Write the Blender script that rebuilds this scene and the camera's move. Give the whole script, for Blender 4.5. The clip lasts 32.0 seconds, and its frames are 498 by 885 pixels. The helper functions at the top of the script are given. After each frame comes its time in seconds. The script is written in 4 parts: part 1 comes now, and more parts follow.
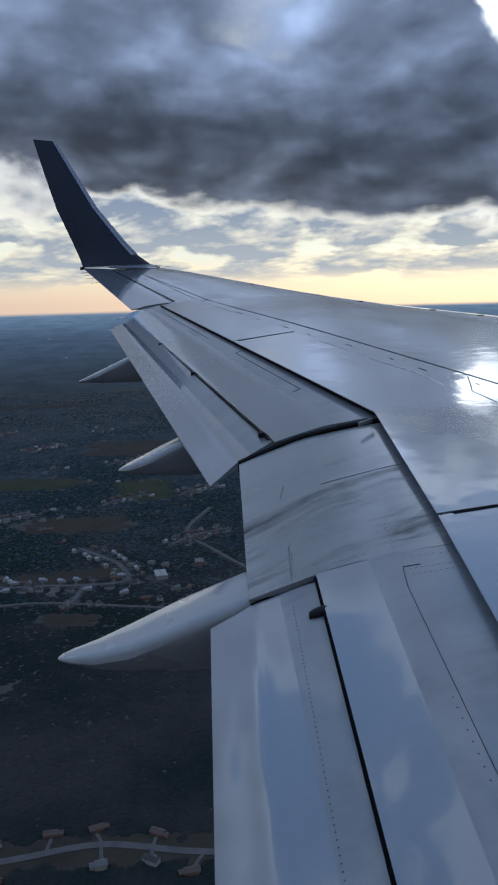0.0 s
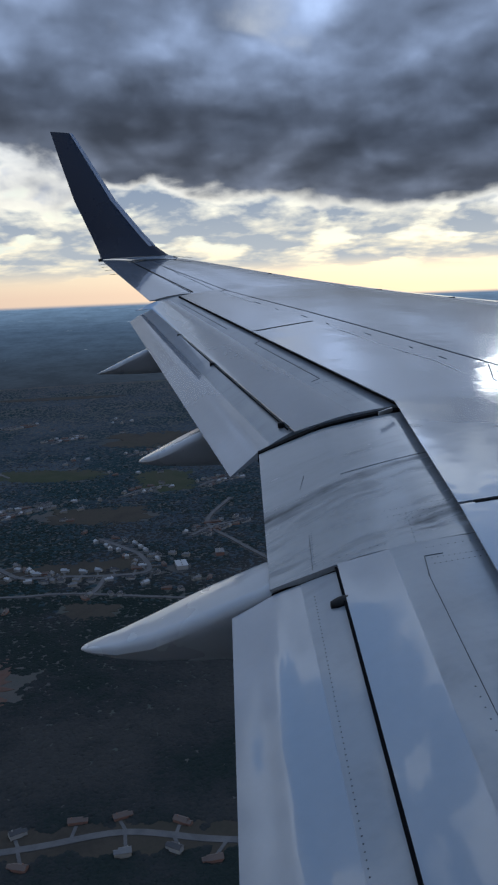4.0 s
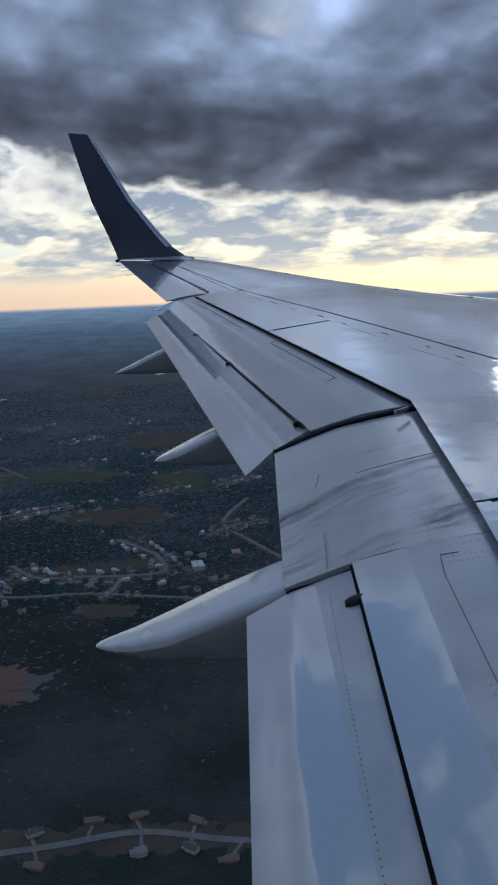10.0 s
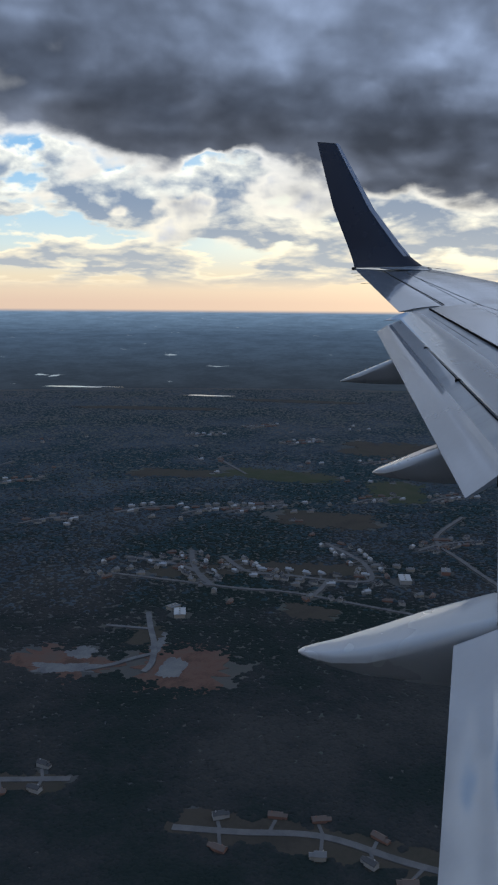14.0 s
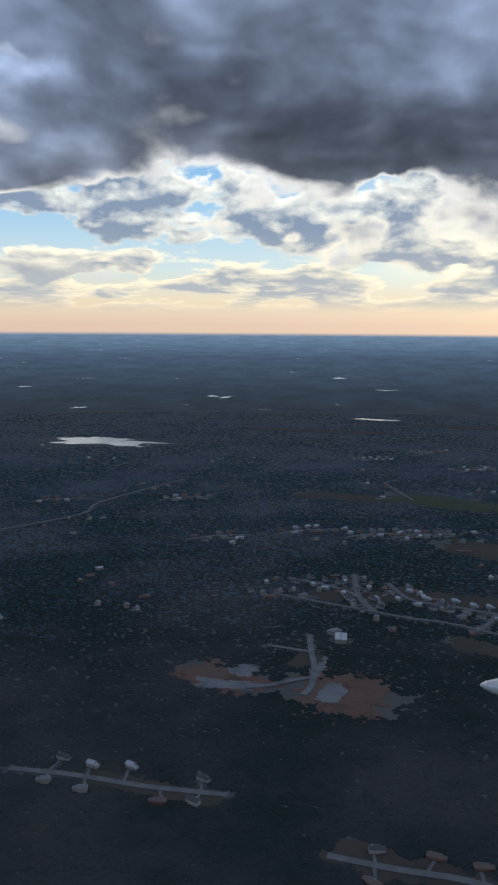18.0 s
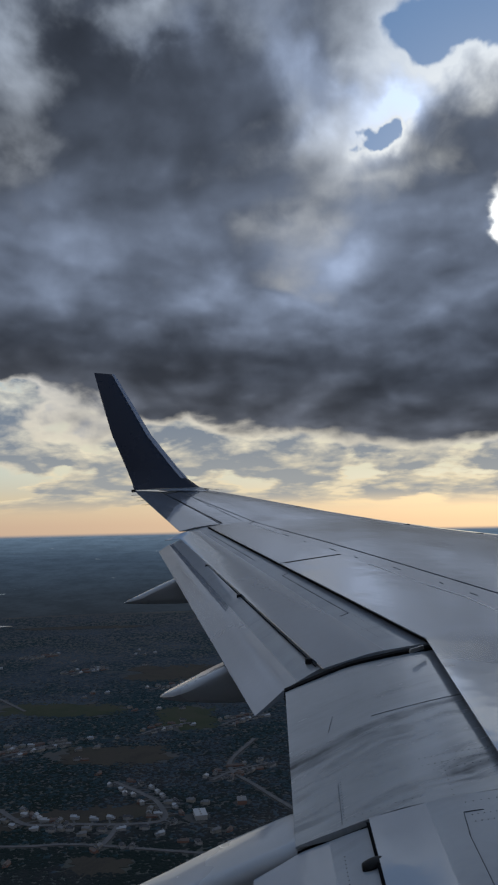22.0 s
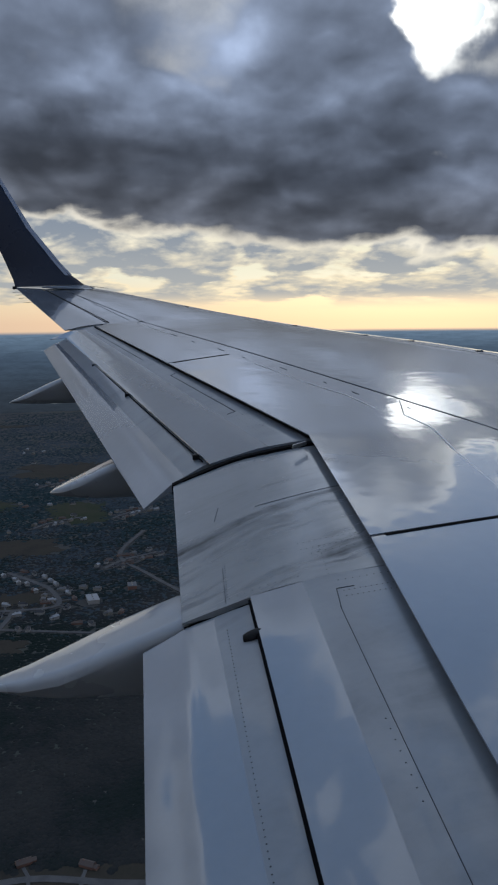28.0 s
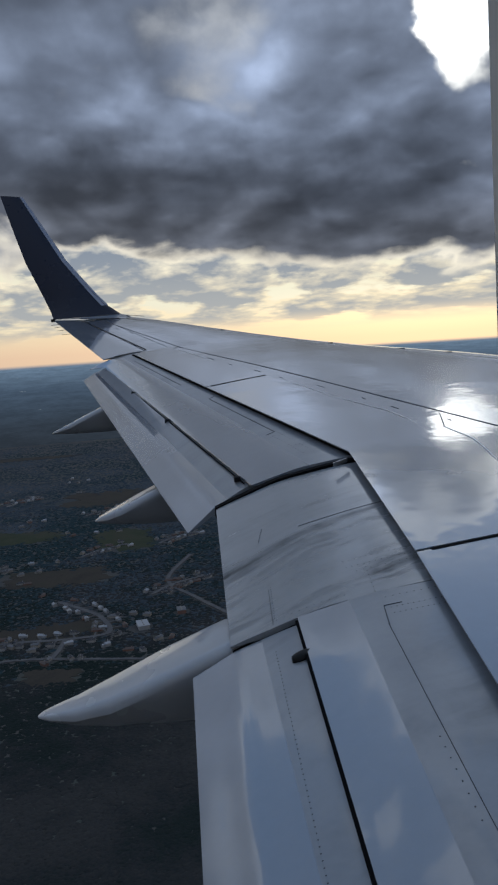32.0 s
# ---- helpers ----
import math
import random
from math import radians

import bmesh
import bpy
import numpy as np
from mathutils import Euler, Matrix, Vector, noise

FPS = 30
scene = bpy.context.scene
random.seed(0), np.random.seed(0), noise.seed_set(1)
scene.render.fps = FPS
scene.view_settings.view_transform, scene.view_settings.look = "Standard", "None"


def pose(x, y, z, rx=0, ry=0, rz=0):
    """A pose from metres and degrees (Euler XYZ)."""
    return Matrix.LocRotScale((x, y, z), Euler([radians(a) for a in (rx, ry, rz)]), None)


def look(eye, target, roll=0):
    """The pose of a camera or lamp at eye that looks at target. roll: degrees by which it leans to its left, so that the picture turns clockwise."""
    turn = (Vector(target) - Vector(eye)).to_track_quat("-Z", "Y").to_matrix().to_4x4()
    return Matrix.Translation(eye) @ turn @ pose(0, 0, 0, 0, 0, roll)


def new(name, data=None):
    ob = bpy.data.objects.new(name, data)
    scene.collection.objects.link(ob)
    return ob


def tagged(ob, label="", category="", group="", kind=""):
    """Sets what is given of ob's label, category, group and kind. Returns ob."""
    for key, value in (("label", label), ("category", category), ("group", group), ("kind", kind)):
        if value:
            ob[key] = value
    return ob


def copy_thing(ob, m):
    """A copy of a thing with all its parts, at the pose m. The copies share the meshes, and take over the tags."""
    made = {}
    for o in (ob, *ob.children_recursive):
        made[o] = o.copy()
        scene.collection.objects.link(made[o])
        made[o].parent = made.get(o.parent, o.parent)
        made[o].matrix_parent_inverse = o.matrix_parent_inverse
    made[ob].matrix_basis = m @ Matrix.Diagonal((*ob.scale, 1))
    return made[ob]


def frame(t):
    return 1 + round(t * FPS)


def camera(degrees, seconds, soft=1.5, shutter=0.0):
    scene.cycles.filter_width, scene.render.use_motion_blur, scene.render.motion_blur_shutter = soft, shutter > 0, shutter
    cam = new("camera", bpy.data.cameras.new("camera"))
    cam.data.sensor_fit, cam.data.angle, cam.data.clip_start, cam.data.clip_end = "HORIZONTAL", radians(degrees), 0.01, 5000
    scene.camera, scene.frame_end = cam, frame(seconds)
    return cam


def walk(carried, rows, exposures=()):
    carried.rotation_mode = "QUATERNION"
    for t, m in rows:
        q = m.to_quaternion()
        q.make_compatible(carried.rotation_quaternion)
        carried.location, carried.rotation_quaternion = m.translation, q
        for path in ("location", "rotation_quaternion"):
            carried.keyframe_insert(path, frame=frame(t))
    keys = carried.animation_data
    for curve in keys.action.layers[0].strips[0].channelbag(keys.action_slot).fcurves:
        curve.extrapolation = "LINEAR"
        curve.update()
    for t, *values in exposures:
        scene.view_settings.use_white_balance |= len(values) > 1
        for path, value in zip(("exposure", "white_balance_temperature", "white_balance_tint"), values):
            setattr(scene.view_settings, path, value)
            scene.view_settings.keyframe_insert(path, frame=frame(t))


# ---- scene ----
# x runs outboard from the cabin window, y aft, z up; the eye is near the origin, the land 500 m below
cam = camera(33.14, 32.0, soft=2.2)
PATH = [
    (0, 0.002, -0, -0.000, 80.32, 1.54, -92.56),
    (0.5, 0.004, 0.003, -0.007, 80.08, 1.47, -92.40),
    (1, 0.002, -0.001, -0.009, 79.71, 1.47, -92.23),
    (1.5, -0.001, -0.001, -0.008, 79.35, 1.40, -91.79),
    (2, 0.003, 0, -0.009, 79.07, 1.55, -91.20),
    (2.5, 0.006, -0.001, -0.003, 79.26, 1.91, -90.82),
    (3, 0.001, 0.001, -0.006, 79.21, 2.13, -90.94),
    (3.5, 0.004, 0.005, 0.003, 79.49, 1.93, -91.14),
    (4, 0.002, 0.002, 0.001, 79.68, 2.25, -91.34),
    (4.5, -0.005, 0.003, 0.002, 79.43, 2.39, -91.62),
    (6.5, -0.001, -0.006, -0.012, 79.51, 2.10, -90.71),
    (7, -0.001, -0.003, -0.009, 79.24, 2.00, -90.65),
    (7.5, -0.006, -0.006, -0.014, 79.70, 1.50, -90.17),
    (8, -0.004, -0.012, -0.015, 79.67, 1.37, -89.69),
    (8.5, 0.010, -0.007, -0.016, 79.92, 1.78, -89.79),
    (9, 0.002, -0.003, -0.006, 80.04, 2.02, -89.98),
    (9.5, 0.005, -0.002, -0.009, 79.66, 2.20, -90.16),
    (10, 0.004, -0.004, -0.010, 79.79, 2.34, -90.20),
    (10.5, 0.004, 0.001, -0.003, 79.86, 2.39, -90.31),
    (11, -0.002, -0.001, 0.002, 79.80, 2.54, -90.37),
    (11.5, 0.001, 0.001, 0.003, 79.86, 2.53, -90.44),
    (12, -0.010, 0.001, 0.013, 79.78, 1.99, -89.75),
    (12.5, -0.006, -0.002, 0.003, 79.12, 1.18, -86.83),
    (13, -0.001, -0.001, 0.011, 79.29, 0.98, -81.67),
    (13.5, 0.001, 0.003, 0.006, 80.54, 0.13, -77.63),
    (14, 0.009, 0.007, 0.010, 80.51, -0.52, -74.62),
    (14.5, -0.016, -0.001, 0.015, 80.08, -0.82, -71.63),
    (15, -0.024, -0.015, 0.031, 81.13, -0.75, -68.32),
    (15.5, -0.025, -0.004, 0.029, 82.30, -0.63, -64.55),
    (17.5, -0.051, 0.038, 0.021, 82.81, -1.09, -62.38),
    (18, -0.064, 0.053, 0.022, 82.01, -0.41, -63.16),
    (18.5, -0.069, -0.016, 0.023, 81.63, -0.19, -63.83),
    (19, -0.097, 0.035, 0.052, 83.64, -2.41, -64.77),
    (19.5, -0.080, 0.018, 0.020, 91.13, -3.82, -68.78),
    (20, -0.071, 0.023, -0.004, 94.69, -3.48, -71.93),
    (20.5, -0.029, 0.014, -0.008, 91.81, -2.72, -77.37),
    (21, -0.003, -0.002, -0.009, 91.07, -1.95, -83.29),
    (21.5, -0.004, 0.001, 0.003, 93.28, -0.49, -87.77),
    (22, -0.006, 0.002, 0.004, 95.48, 1.19, -89.39),
    (22.5, -0.005, -0.004, -0.010, 96.74, 1.86, -89.90),
    (23, -0.006, -0.007, -0.008, 96.20, 2.02, -90.19),
    (23.5, -0.005, -0.008, -0.011, 93.98, 1.82, -90.41),
    (24, -0.003, -0.005, 0.002, 88.59, 1.64, -90.09),
    (24.5, -0.007, -0.003, 0.005, 82.64, 0.89, -90.70),
    (26.5, 0.011, -0.003, -0.003, 79.67, 0.13, -90.14),
    (27, -0.004, -0.003, -0.000, 80.53, 0.93, -93.12),
    (27.5, 0.013, 0, -0.004, 81.38, 1.32, -96.71),
    (28, 0.010, 0, -0.005, 81.80, 0.59, -96.95),
    (28.5, 0.007, 0, -0.006, 81.77, 0.62, -96.45),
    (29, 0.013, 0, -0.012, 82.33, 0.98, -95.97),
    (29.5, 0.010, -0.003, -0.006, 81.92, 1.72, -95.42),
    (30, 0.011, -0.008, -0.013, 82.02, 2.28, -95.30),
    (30.5, 0.009, 0, -0.010, 82.75, 2.32, -95.19),
    (31, 0.007, -0.004, -0.002, 82.98, 3.02, -94.85),
    (31.5, 0.004, -0.008, -0.001, 83.07, 3.51, -94.64),
    (32, 0.004, -0.0085, -0.001, 83.26, 3.68, -94.47),
]
walk(cam, [(r[0], pose(*r[1:])) for r in PATH], [(0, 0.18, 5350, 8), (2, 0.08, 5300, 8), (3, 0.28, 5400, 8), (12, 0.34, 5500, 8), (15, 0.34, 5650, 8), (18.5, 0.32, 5600, 8), (20, 0.1, 5500, 8), (22, -0.22, 5900, 8), (23.2, -0.35, 5950, 8), (24.5, -0.2, 5850, 8), (27, 0.28, 5750, 8), (28, 0.05, 5850, 8), (30, 0.08, 5850, 8), (32, 0.08, 5900, 8)])

# ---- sky, sun ----
SUN_AZ, SUN_EL = -18.0, 19.0
LAND = -500.0
world = bpy.data.worlds.new("world")
scene.world = world
world.use_nodes = True
wt = world.node_tree
wt.nodes.clear()


class Graph:
    """Short hand for node trees."""

    def __init__(self, tree):
        self.tree = tree

    def node(self, kind, **props):
        n = self.tree.nodes.new(kind)
        for key, value in props.items():
            setattr(n, key, value)
        return n

    def put(self, socket, value):
        if isinstance(value, bpy.types.NodeSocket):
            self.tree.links.new(value, socket)
        elif value is not None:
            if isinstance(value, (tuple, list)) and socket.type == "RGBA" and len(value) == 3:
                value = (*value, 1)
            socket.default_value = value

    def math(self, op, a, b=None, c=None, clamp=False):
        n = self.node("ShaderNodeMath", operation=op, use_clamp=clamp)
        for s, v in zip(n.inputs, (a, b, c)):
            self.put(s, v)
        return n.outputs[0]

    def vmath(self, op, a, b=None):
        n = self.node("ShaderNodeVectorMath", operation=op)
        self.put(n.inputs[0], a)
        if b is not None:
            self.put(n.inputs["Scale" if op == "SCALE" else 1], b)
        return n.outputs["Value" if op in ("DOT_PRODUCT", "LENGTH") else 0]

    def step(self, v, lo, hi, a=0.0, b=1.0):
        n = self.node("ShaderNodeMapRange", interpolation_type="SMOOTHSTEP")
        for s, x in zip(n.inputs, (v, lo, hi, a, b)):
            self.put(s, x)
        return n.outputs[0]

    def mix(self, f, a, b, how="MIX"):
        n = self.node("ShaderNodeMix", data_type="RGBA", blend_type=how)
        self.put(n.inputs[0], f)
        self.put(n.inputs[6], a)
        self.put(n.inputs[7], b)
        return n.outputs[2]

    def noise(self, v, scale, detail=4, rough=0.5, dist=0.0, out=0, dims="3D"):
        n = self.node("ShaderNodeTexNoise", noise_dimensions=dims)
        self.put(n.inputs["Vector"], v)
        for key, x in (("Scale", scale), ("Detail", detail), ("Roughness", rough), ("Distortion", dist)):
            n.inputs[key].default_value = x
        return n.outputs[out]

    def ramp(self, f, stops):
        n = self.node("ShaderNodeValToRGB")
        e = n.color_ramp.elements
        for k, (at, col) in enumerate(stops):
            el = e[k] if k < 2 else e.new(at)
            el.position, el.color = at, (*col, 1) if len(col) == 3 else col
        self.put(n.inputs[0], f)
        return n.outputs[0]


g = Graph(wt)
way = g.vmath("NORMALIZE", g.node("ShaderNodeTexCoord").outputs["Generated"])
sep = g.node("ShaderNodeSeparateXYZ")
g.put(sep.inputs[0], way)
az = g.math("MULTIPLY", g.math("ARCTAN2", sep.outputs[1], sep.outputs[0]), 57.2958)
el = g.math("MULTIPLY", g.math("ARCSINE", sep.outputs[2]), 57.2958)
# the cloud deck seen from below: directions laid out on a level sheet
low = g.math("ADD", g.math("MAXIMUM", sep.outputs[2], 0.0), 0.36)
sheet = g.node("ShaderNodeCombineXYZ")
g.put(sheet.inputs[0], g.math("DIVIDE", sep.outputs[0], low))
g.put(sheet.inputs[1], g.math("DIVIDE", sep.outputs[1], low))
deck = sheet.outputs[0]
sun_way = Vector((math.cos(radians(SUN_EL)) * math.cos(radians(SUN_AZ)), math.cos(radians(SUN_EL)) * math.sin(radians(SUN_AZ)), math.sin(radians(SUN_EL))))
to_sun = g.math("MAXIMUM", g.vmath("DOT_PRODUCT", way, tuple(sun_way)), 0.0)
glow = g.math("POWER", to_sun, 70.0)
core = g.math("POWER", to_sun, 1100.0)
# height of the deck's lower rim over the horizon, by azimuth, in twentieths of degrees
RIM = [(0.0, 0.26), (0.21, 0.27), (0.356, 0.31), (0.444, 0.37), (0.533, 0.43), (0.60, 0.43), (0.667, 0.45), (0.744, 0.52), (0.80, 0.46), (0.92, 0.42), (1.0, 0.42)]
rim = g.ramp(g.math("DIVIDE", g.math("ADD", az, 40.0), 90.0, clamp=True), [(f, (v,) * 3) for f, v in RIM])
ragged = g.math("MULTIPLY", g.math("SUBTRACT", g.noise(deck, 2.6, 6, 0.50, 0.3), 0.5), g.step(az, -8.0, 5.0, 3.6, 8.0))
over = g.math("ADD", g.math("SUBTRACT", el, g.math("MULTIPLY", rim, 20.0)), ragged)
wob = g.noise(way, 8.0, 5, 0.52, 0.2, out=1)
wobs = g.node("ShaderNodeSeparateXYZ")
g.put(wobs.inputs[0], wob)
az_w = g.math("ADD", az, g.math("MULTIPLY", g.math("SUBTRACT", wobs.outputs[0], 0.5), 14.0))
el_w = g.math("ADD", el, g.math("MULTIPLY", g.math("SUBTRACT", wobs.outputs[1], 0.5), g.step(el, 4.0, 14.0, 4.0, 11.0)))


def banks(spots):
    """Sum of soft spots with drifting outlines: azimuth, elevation, half widths, amount."""
    total = None
    for a, e, wa, we, amount in spots:
        u = g.math("MULTIPLY", g.math("SUBTRACT", az_w, float(a)), 1.0 / wa)
        v = g.math("MULTIPLY", g.math("SUBTRACT", el_w, float(e)), 1.0 / we)
        d2 = g.math("ADD", g.math("MULTIPLY", u, u), g.math("MULTIPLY", v, v))
        spot = g.math("MULTIPLY", g.math("EXPONENT", g.math("MULTIPLY", d2, -1.0)), float(amount))
        total = spot if total is None else g.math("ADD", total, spot)
    return total


# gaps in the deck (below nought) and banks that close it
GAPS = [
    (-19.2, 18.7, 2.0, 1.5, -1.4), (-8.2, 25.4, 1.2, 1.3, -0.7), (-19, 31.5, 6, 3.6, -0.9), (-24, 25.5, 4, 3.2, -0.7), (-12, 30, 4, 2.4, -0.5), (-19, 38, 10, 6, -0.35),
    (29, 30.5, 9, 3.6, -0.95), (17.0, 8.6, 2.6, 1.1, -0.75), (42, 16.4, 4, 0.8, -0.3), (36, 7.5, 7, 1.8, -0.45), (7, 37, 6, 2.5, -0.5), (-2, 54, 26, 12, -0.06), (26, 38, 14, 5, -0.7),
    (9, 27, 9, 5, 0.50), (-12, 10, 10, 4.5, 0.40), (3, 9.6, 6, 1.5, 0.22), (-14, 14.2, 4, 2, 0.35), (9, 19, 8, 5, 0.20), (23, 15, 10, 5, 0.40), (20, 6.2, 4.5, 0.9, 0.40),
]
# dark bellies (below nought) and thin pale places of the deck, in stops
TONES = [
    (6, 11.5, 9, 2.4, -0.75), (-9, 10.0, 7, 1.7, -0.55), (-17, 7.0, 5, 1.6, -0.6), (-14, 13.5, 5, 2.2, 0.20), (-1, 15.5, 7, 2.0, 0.45), (22, 12.5, 9, 3.0, -0.55), (41, 15.2, 5, 1.4, 1.2), (39, 10.0, 6, 3.0, 0.8),
    (13, 18.5, 6, 2.0, 0.30), (4, 13.0, 4, 1.5, 0.30), (-6, 18.0, 3, 3.0, 0.50), (11, 25.0, 7, 5.0, -0.55), (-2, 7.6, 9, 1.3, -0.45), (-12, 17.5, 4, 2.0, 0.10), (-7.5, 26.8, 3.6, 3.0, 3.3), (-13, 28, 5, 1.8, 1.4), (5, 32.5, 5, 1.6, 1.6), (-19, 18.5, 3, 2.4, 0.7), (-3.5, 30.5, 3, 2.5, 1.2), (29, 18.5, 7, 2.0, 0.35),
]


def billows(at):
    """Cloud lumps: soft noise with a few rounded heads on it."""
    v = g.node("ShaderNodeTexVoronoi", feature="SMOOTH_F1")
    v.inputs["Scale"].default_value, v.inputs["Detail"].default_value, v.inputs["Roughness"].default_value, v.inputs["Smoothness"].default_value = 4.6, 2.0, 0.5, 1.0
    g.put(v.inputs["Vector"], g.vmath("ADD", at, g.vmath("SCALE", g.noise(at, 3.2, 4, 0.5, out=1), 0.30)))
    return g.math("ADD", g.noise(at, 2.0, 6, 0.44, 0.1), g.math("MULTIPLY", g.math("SUBTRACT", 0.42, v.outputs["Distance"]), 0.42))


n_big = billows(deck)
n_sun = billows(g.vmath("ADD", deck, (-0.055, 0.045, 0.0)))
n_fine = g.noise(way, 22.0, 7, 0.55, 0.3)
shelf = g.math("MULTIPLY", g.step(over, -1.2, 1.4, 0.06, 0.60), g.step(el, 33.0, 42.0, 1.0, 0.18))
density = g.math("ADD", g.math("MULTIPLY", g.math("SUBTRACT", n_big, 0.43), 1.5), g.math("ADD", banks(GAPS), shelf))
density = g.math("ADD", density, g.math("MULTIPLY", g.math("SUBTRACT", n_fine, 0.5), 0.26))
density = g.math("ADD", density, g.math("MULTIPLY", g.math("SUBTRACT", g.noise(way, 7.0, 6, 0.52, 0.3), 0.5), g.step(el, 34.0, 46.0, 0.0, 2.2)))
cover = g.math("MULTIPLY", g.step(density, -0.03, 0.13), g.step(el, 2.6, 4.6))
thick = g.math("MULTIPLY", g.step(density, 0.03, g.step(el, 7.0, 18.0, 0.34, 0.60)), g.step(el, 36.0, 46.0, 1.0, 0.4))
relief = g.math("SUBTRACT", n_big, n_sun)
sky = g.node("ShaderNodeTexSky", sky_type="NISHITA", sun_disc=False, sun_elevation=radians(SUN_EL), sun_rotation=radians(90 - SUN_AZ))
clear_low = g.ramp(g.math("DIVIDE", el, 40.0, clamp=True), [(0.0, (0.80, 0.54, 0.37)), (0.04, (0.86, 0.66, 0.42)), (0.09, (0.66, 0.70, 0.62)), (0.16, (0.44, 0.60, 0.68)), (0.24, (0.27, 0.47, 0.66)), (0.60, (0.085, 0.24, 0.50)), (1.0, (0.10, 0.24, 0.48))])
clear = g.mix(0.25, clear_low, g.vmath("SCALE", sky.outputs[0], 0.06))
clear = g.mix(g.math("MULTIPLY", g.step(az, 11.0, 22.0, 0.85, 0.0), g.math("MULTIPLY", g.step(el, 2.0, 4.0), g.step(el, 11.0, 15.0, 1.0, 0.0))), clear, (0.95, 0.83, 0.56))
clear = g.mix(g.math("MULTIPLY", glow, 0.12), clear, (1.3, 1.2, 1.0))
lit = g.ramp(g.math("DIVIDE", el, 30.0, clamp=True), [(0.0, (0.72, 0.52, 0.35)), (0.12, (0.90, 0.76, 0.54)), (0.35, (0.74, 0.68, 0.60)), (1.0, (0.64, 0.68, 0.75))])
lit = g.mix(glow, lit, (1.6, 1.5, 1.3))
# the deck's own tone: dark flat bases along the rim, paler above them, heavy heads higher up
belly = g.ramp(g.math("DIVIDE", g.math("ADD", over, 2.0), 24.0, clamp=True), [(0.0, (0.27, 0.27, 0.29)), (0.09, (0.125, 0.130, 0.150)), (0.22, (0.094, 0.104, 0.130)), (0.38, (0.135, 0.153, 0.196)), (0.55, (0.136, 0.154, 0.197)), (0.75, (0.094, 0.106, 0.134)), (1.0, (0.088, 0.100, 0.128))])
swell = g.math("ADD", g.math("MULTIPLY", g.math("SUBTRACT", g.noise(deck, 1.1, 4, 0.45, 0.3), 0.5), 2.6), g.math("MULTIPLY", g.math("SUBTRACT", g.noise(way, 6.5, 6, 0.50, 0.25), 0.5), 3.0))
stops = g.math("ADD", g.math("ADD", g.math("MULTIPLY", swell, 0.75), banks(TONES)), g.math("MULTIPLY", relief, 4.0))
stops = g.math("ADD", stops, g.math("MULTIPLY", g.math("SUBTRACT", n_fine, 0.5), 0.45))
dark = g.mix(1.0, belly, g.vmath("SCALE", (1, 1, 1), g.math("POWER", 2.0, g.math("MINIMUM", g.math("MAXIMUM", stops, -1.3), 3.4))), "MULTIPLY")
body = g.mix(g.math("SUBTRACT", thick, g.math("MULTIPLY", relief, g.step(density, 0.05, 0.45, 2.6, 0.0)), clamp=True), lit, dark)
# rows of small flat-based clouds low over the horizon
row_at = g.node("ShaderNodeCombineXYZ")
g.put(row_at.inputs[0], g.math("MULTIPLY", az, 0.14))
g.put(row_at.inputs[1], g.math("MULTIPLY", g.math("LOGARITHM", g.math("ADD", g.math("MAXIMUM", el, 0.2), 1.6), 2.71828), 2.3))
row_at.inputs[2].default_value = 3.7
row_on = g.noise(row_at.outputs[0], 1.55, 7, 0.50, 0.10)
row_up = g.noise(g.vmath("ADD", row_at.outputs[0], (-0.05, 0.16, 0.0)), 1.55, 7, 0.50, 0.10)
row_on = g.math("ADD", row_on, g.step(az, 6.0, 20.0, 0.055, 0.0))
row_up = g.math("ADD", row_up, g.step(az, 6.0, 20.0, 0.055, 0.0))
row_cover = g.math("MULTIPLY", g.step(row_on, 0.43, 0.50), g.math("MULTIPLY", g.step(el, 0.6, 2.2), g.step(el, 10.0, 13.0, 1.0, 0.0)))
row_lit = g.math("ADD", g.math("MULTIPLY", g.math("SUBTRACT", row_on, row_up), 5.0), g.step(row_on, 0.45, 0.56, 0.95, 0.06), clamp=True)
row_shade = g.mix(g.step(el, 2.0, 7.0), (0.40, 0.39, 0.37), (0.22, 0.25, 0.30))
row_body = g.mix(row_lit, row_shade, g.mix(g.step(el, 2.0, 8.0), (1.0, 0.80, 0.50), (0.98, 0.88, 0.68)))
clear = g.mix(g.math("MULTIPLY", row_cover, 0.94), clear, row_body)
heaven = g.mix(cover, clear, body)
heaven = g.mix(g.math("MULTIPLY", core, g.math("SUBTRACT", 1.0, thick), clamp=True), heaven, (3.4, 3.2, 2.9))
# far land in the backdrop: haze and glints painted in, paler towards the horizon
out = g.math("SUBTRACT", 0.012, sep.outputs[2])
plain = g.node("ShaderNodeCombineXYZ")
g.put(plain.inputs[0], g.math("DIVIDE", sep.outputs[0], out))
g.put(plain.inputs[1], g.math("DIVIDE", sep.outputs[1], out))
soft_out = g.math("SUBTRACT", 0.055, sep.outputs[2])
soft_plain = g.node("ShaderNodeCombineXYZ")
g.put(soft_plain.inputs[0], g.math("DIVIDE", sep.outputs[0], soft_out))
g.put(soft_plain.inputs[1], g.math("DIVIDE", sep.outputs[1], soft_out))
fields = g.math("ADD", g.math("MULTIPLY", g.noise(soft_plain.outputs[0], 2.6, 9, 0.60), 0.6), g.math("MULTIPLY", g.noise(soft_plain.outputs[0], 15.0, 6, 0.65), 0.4))
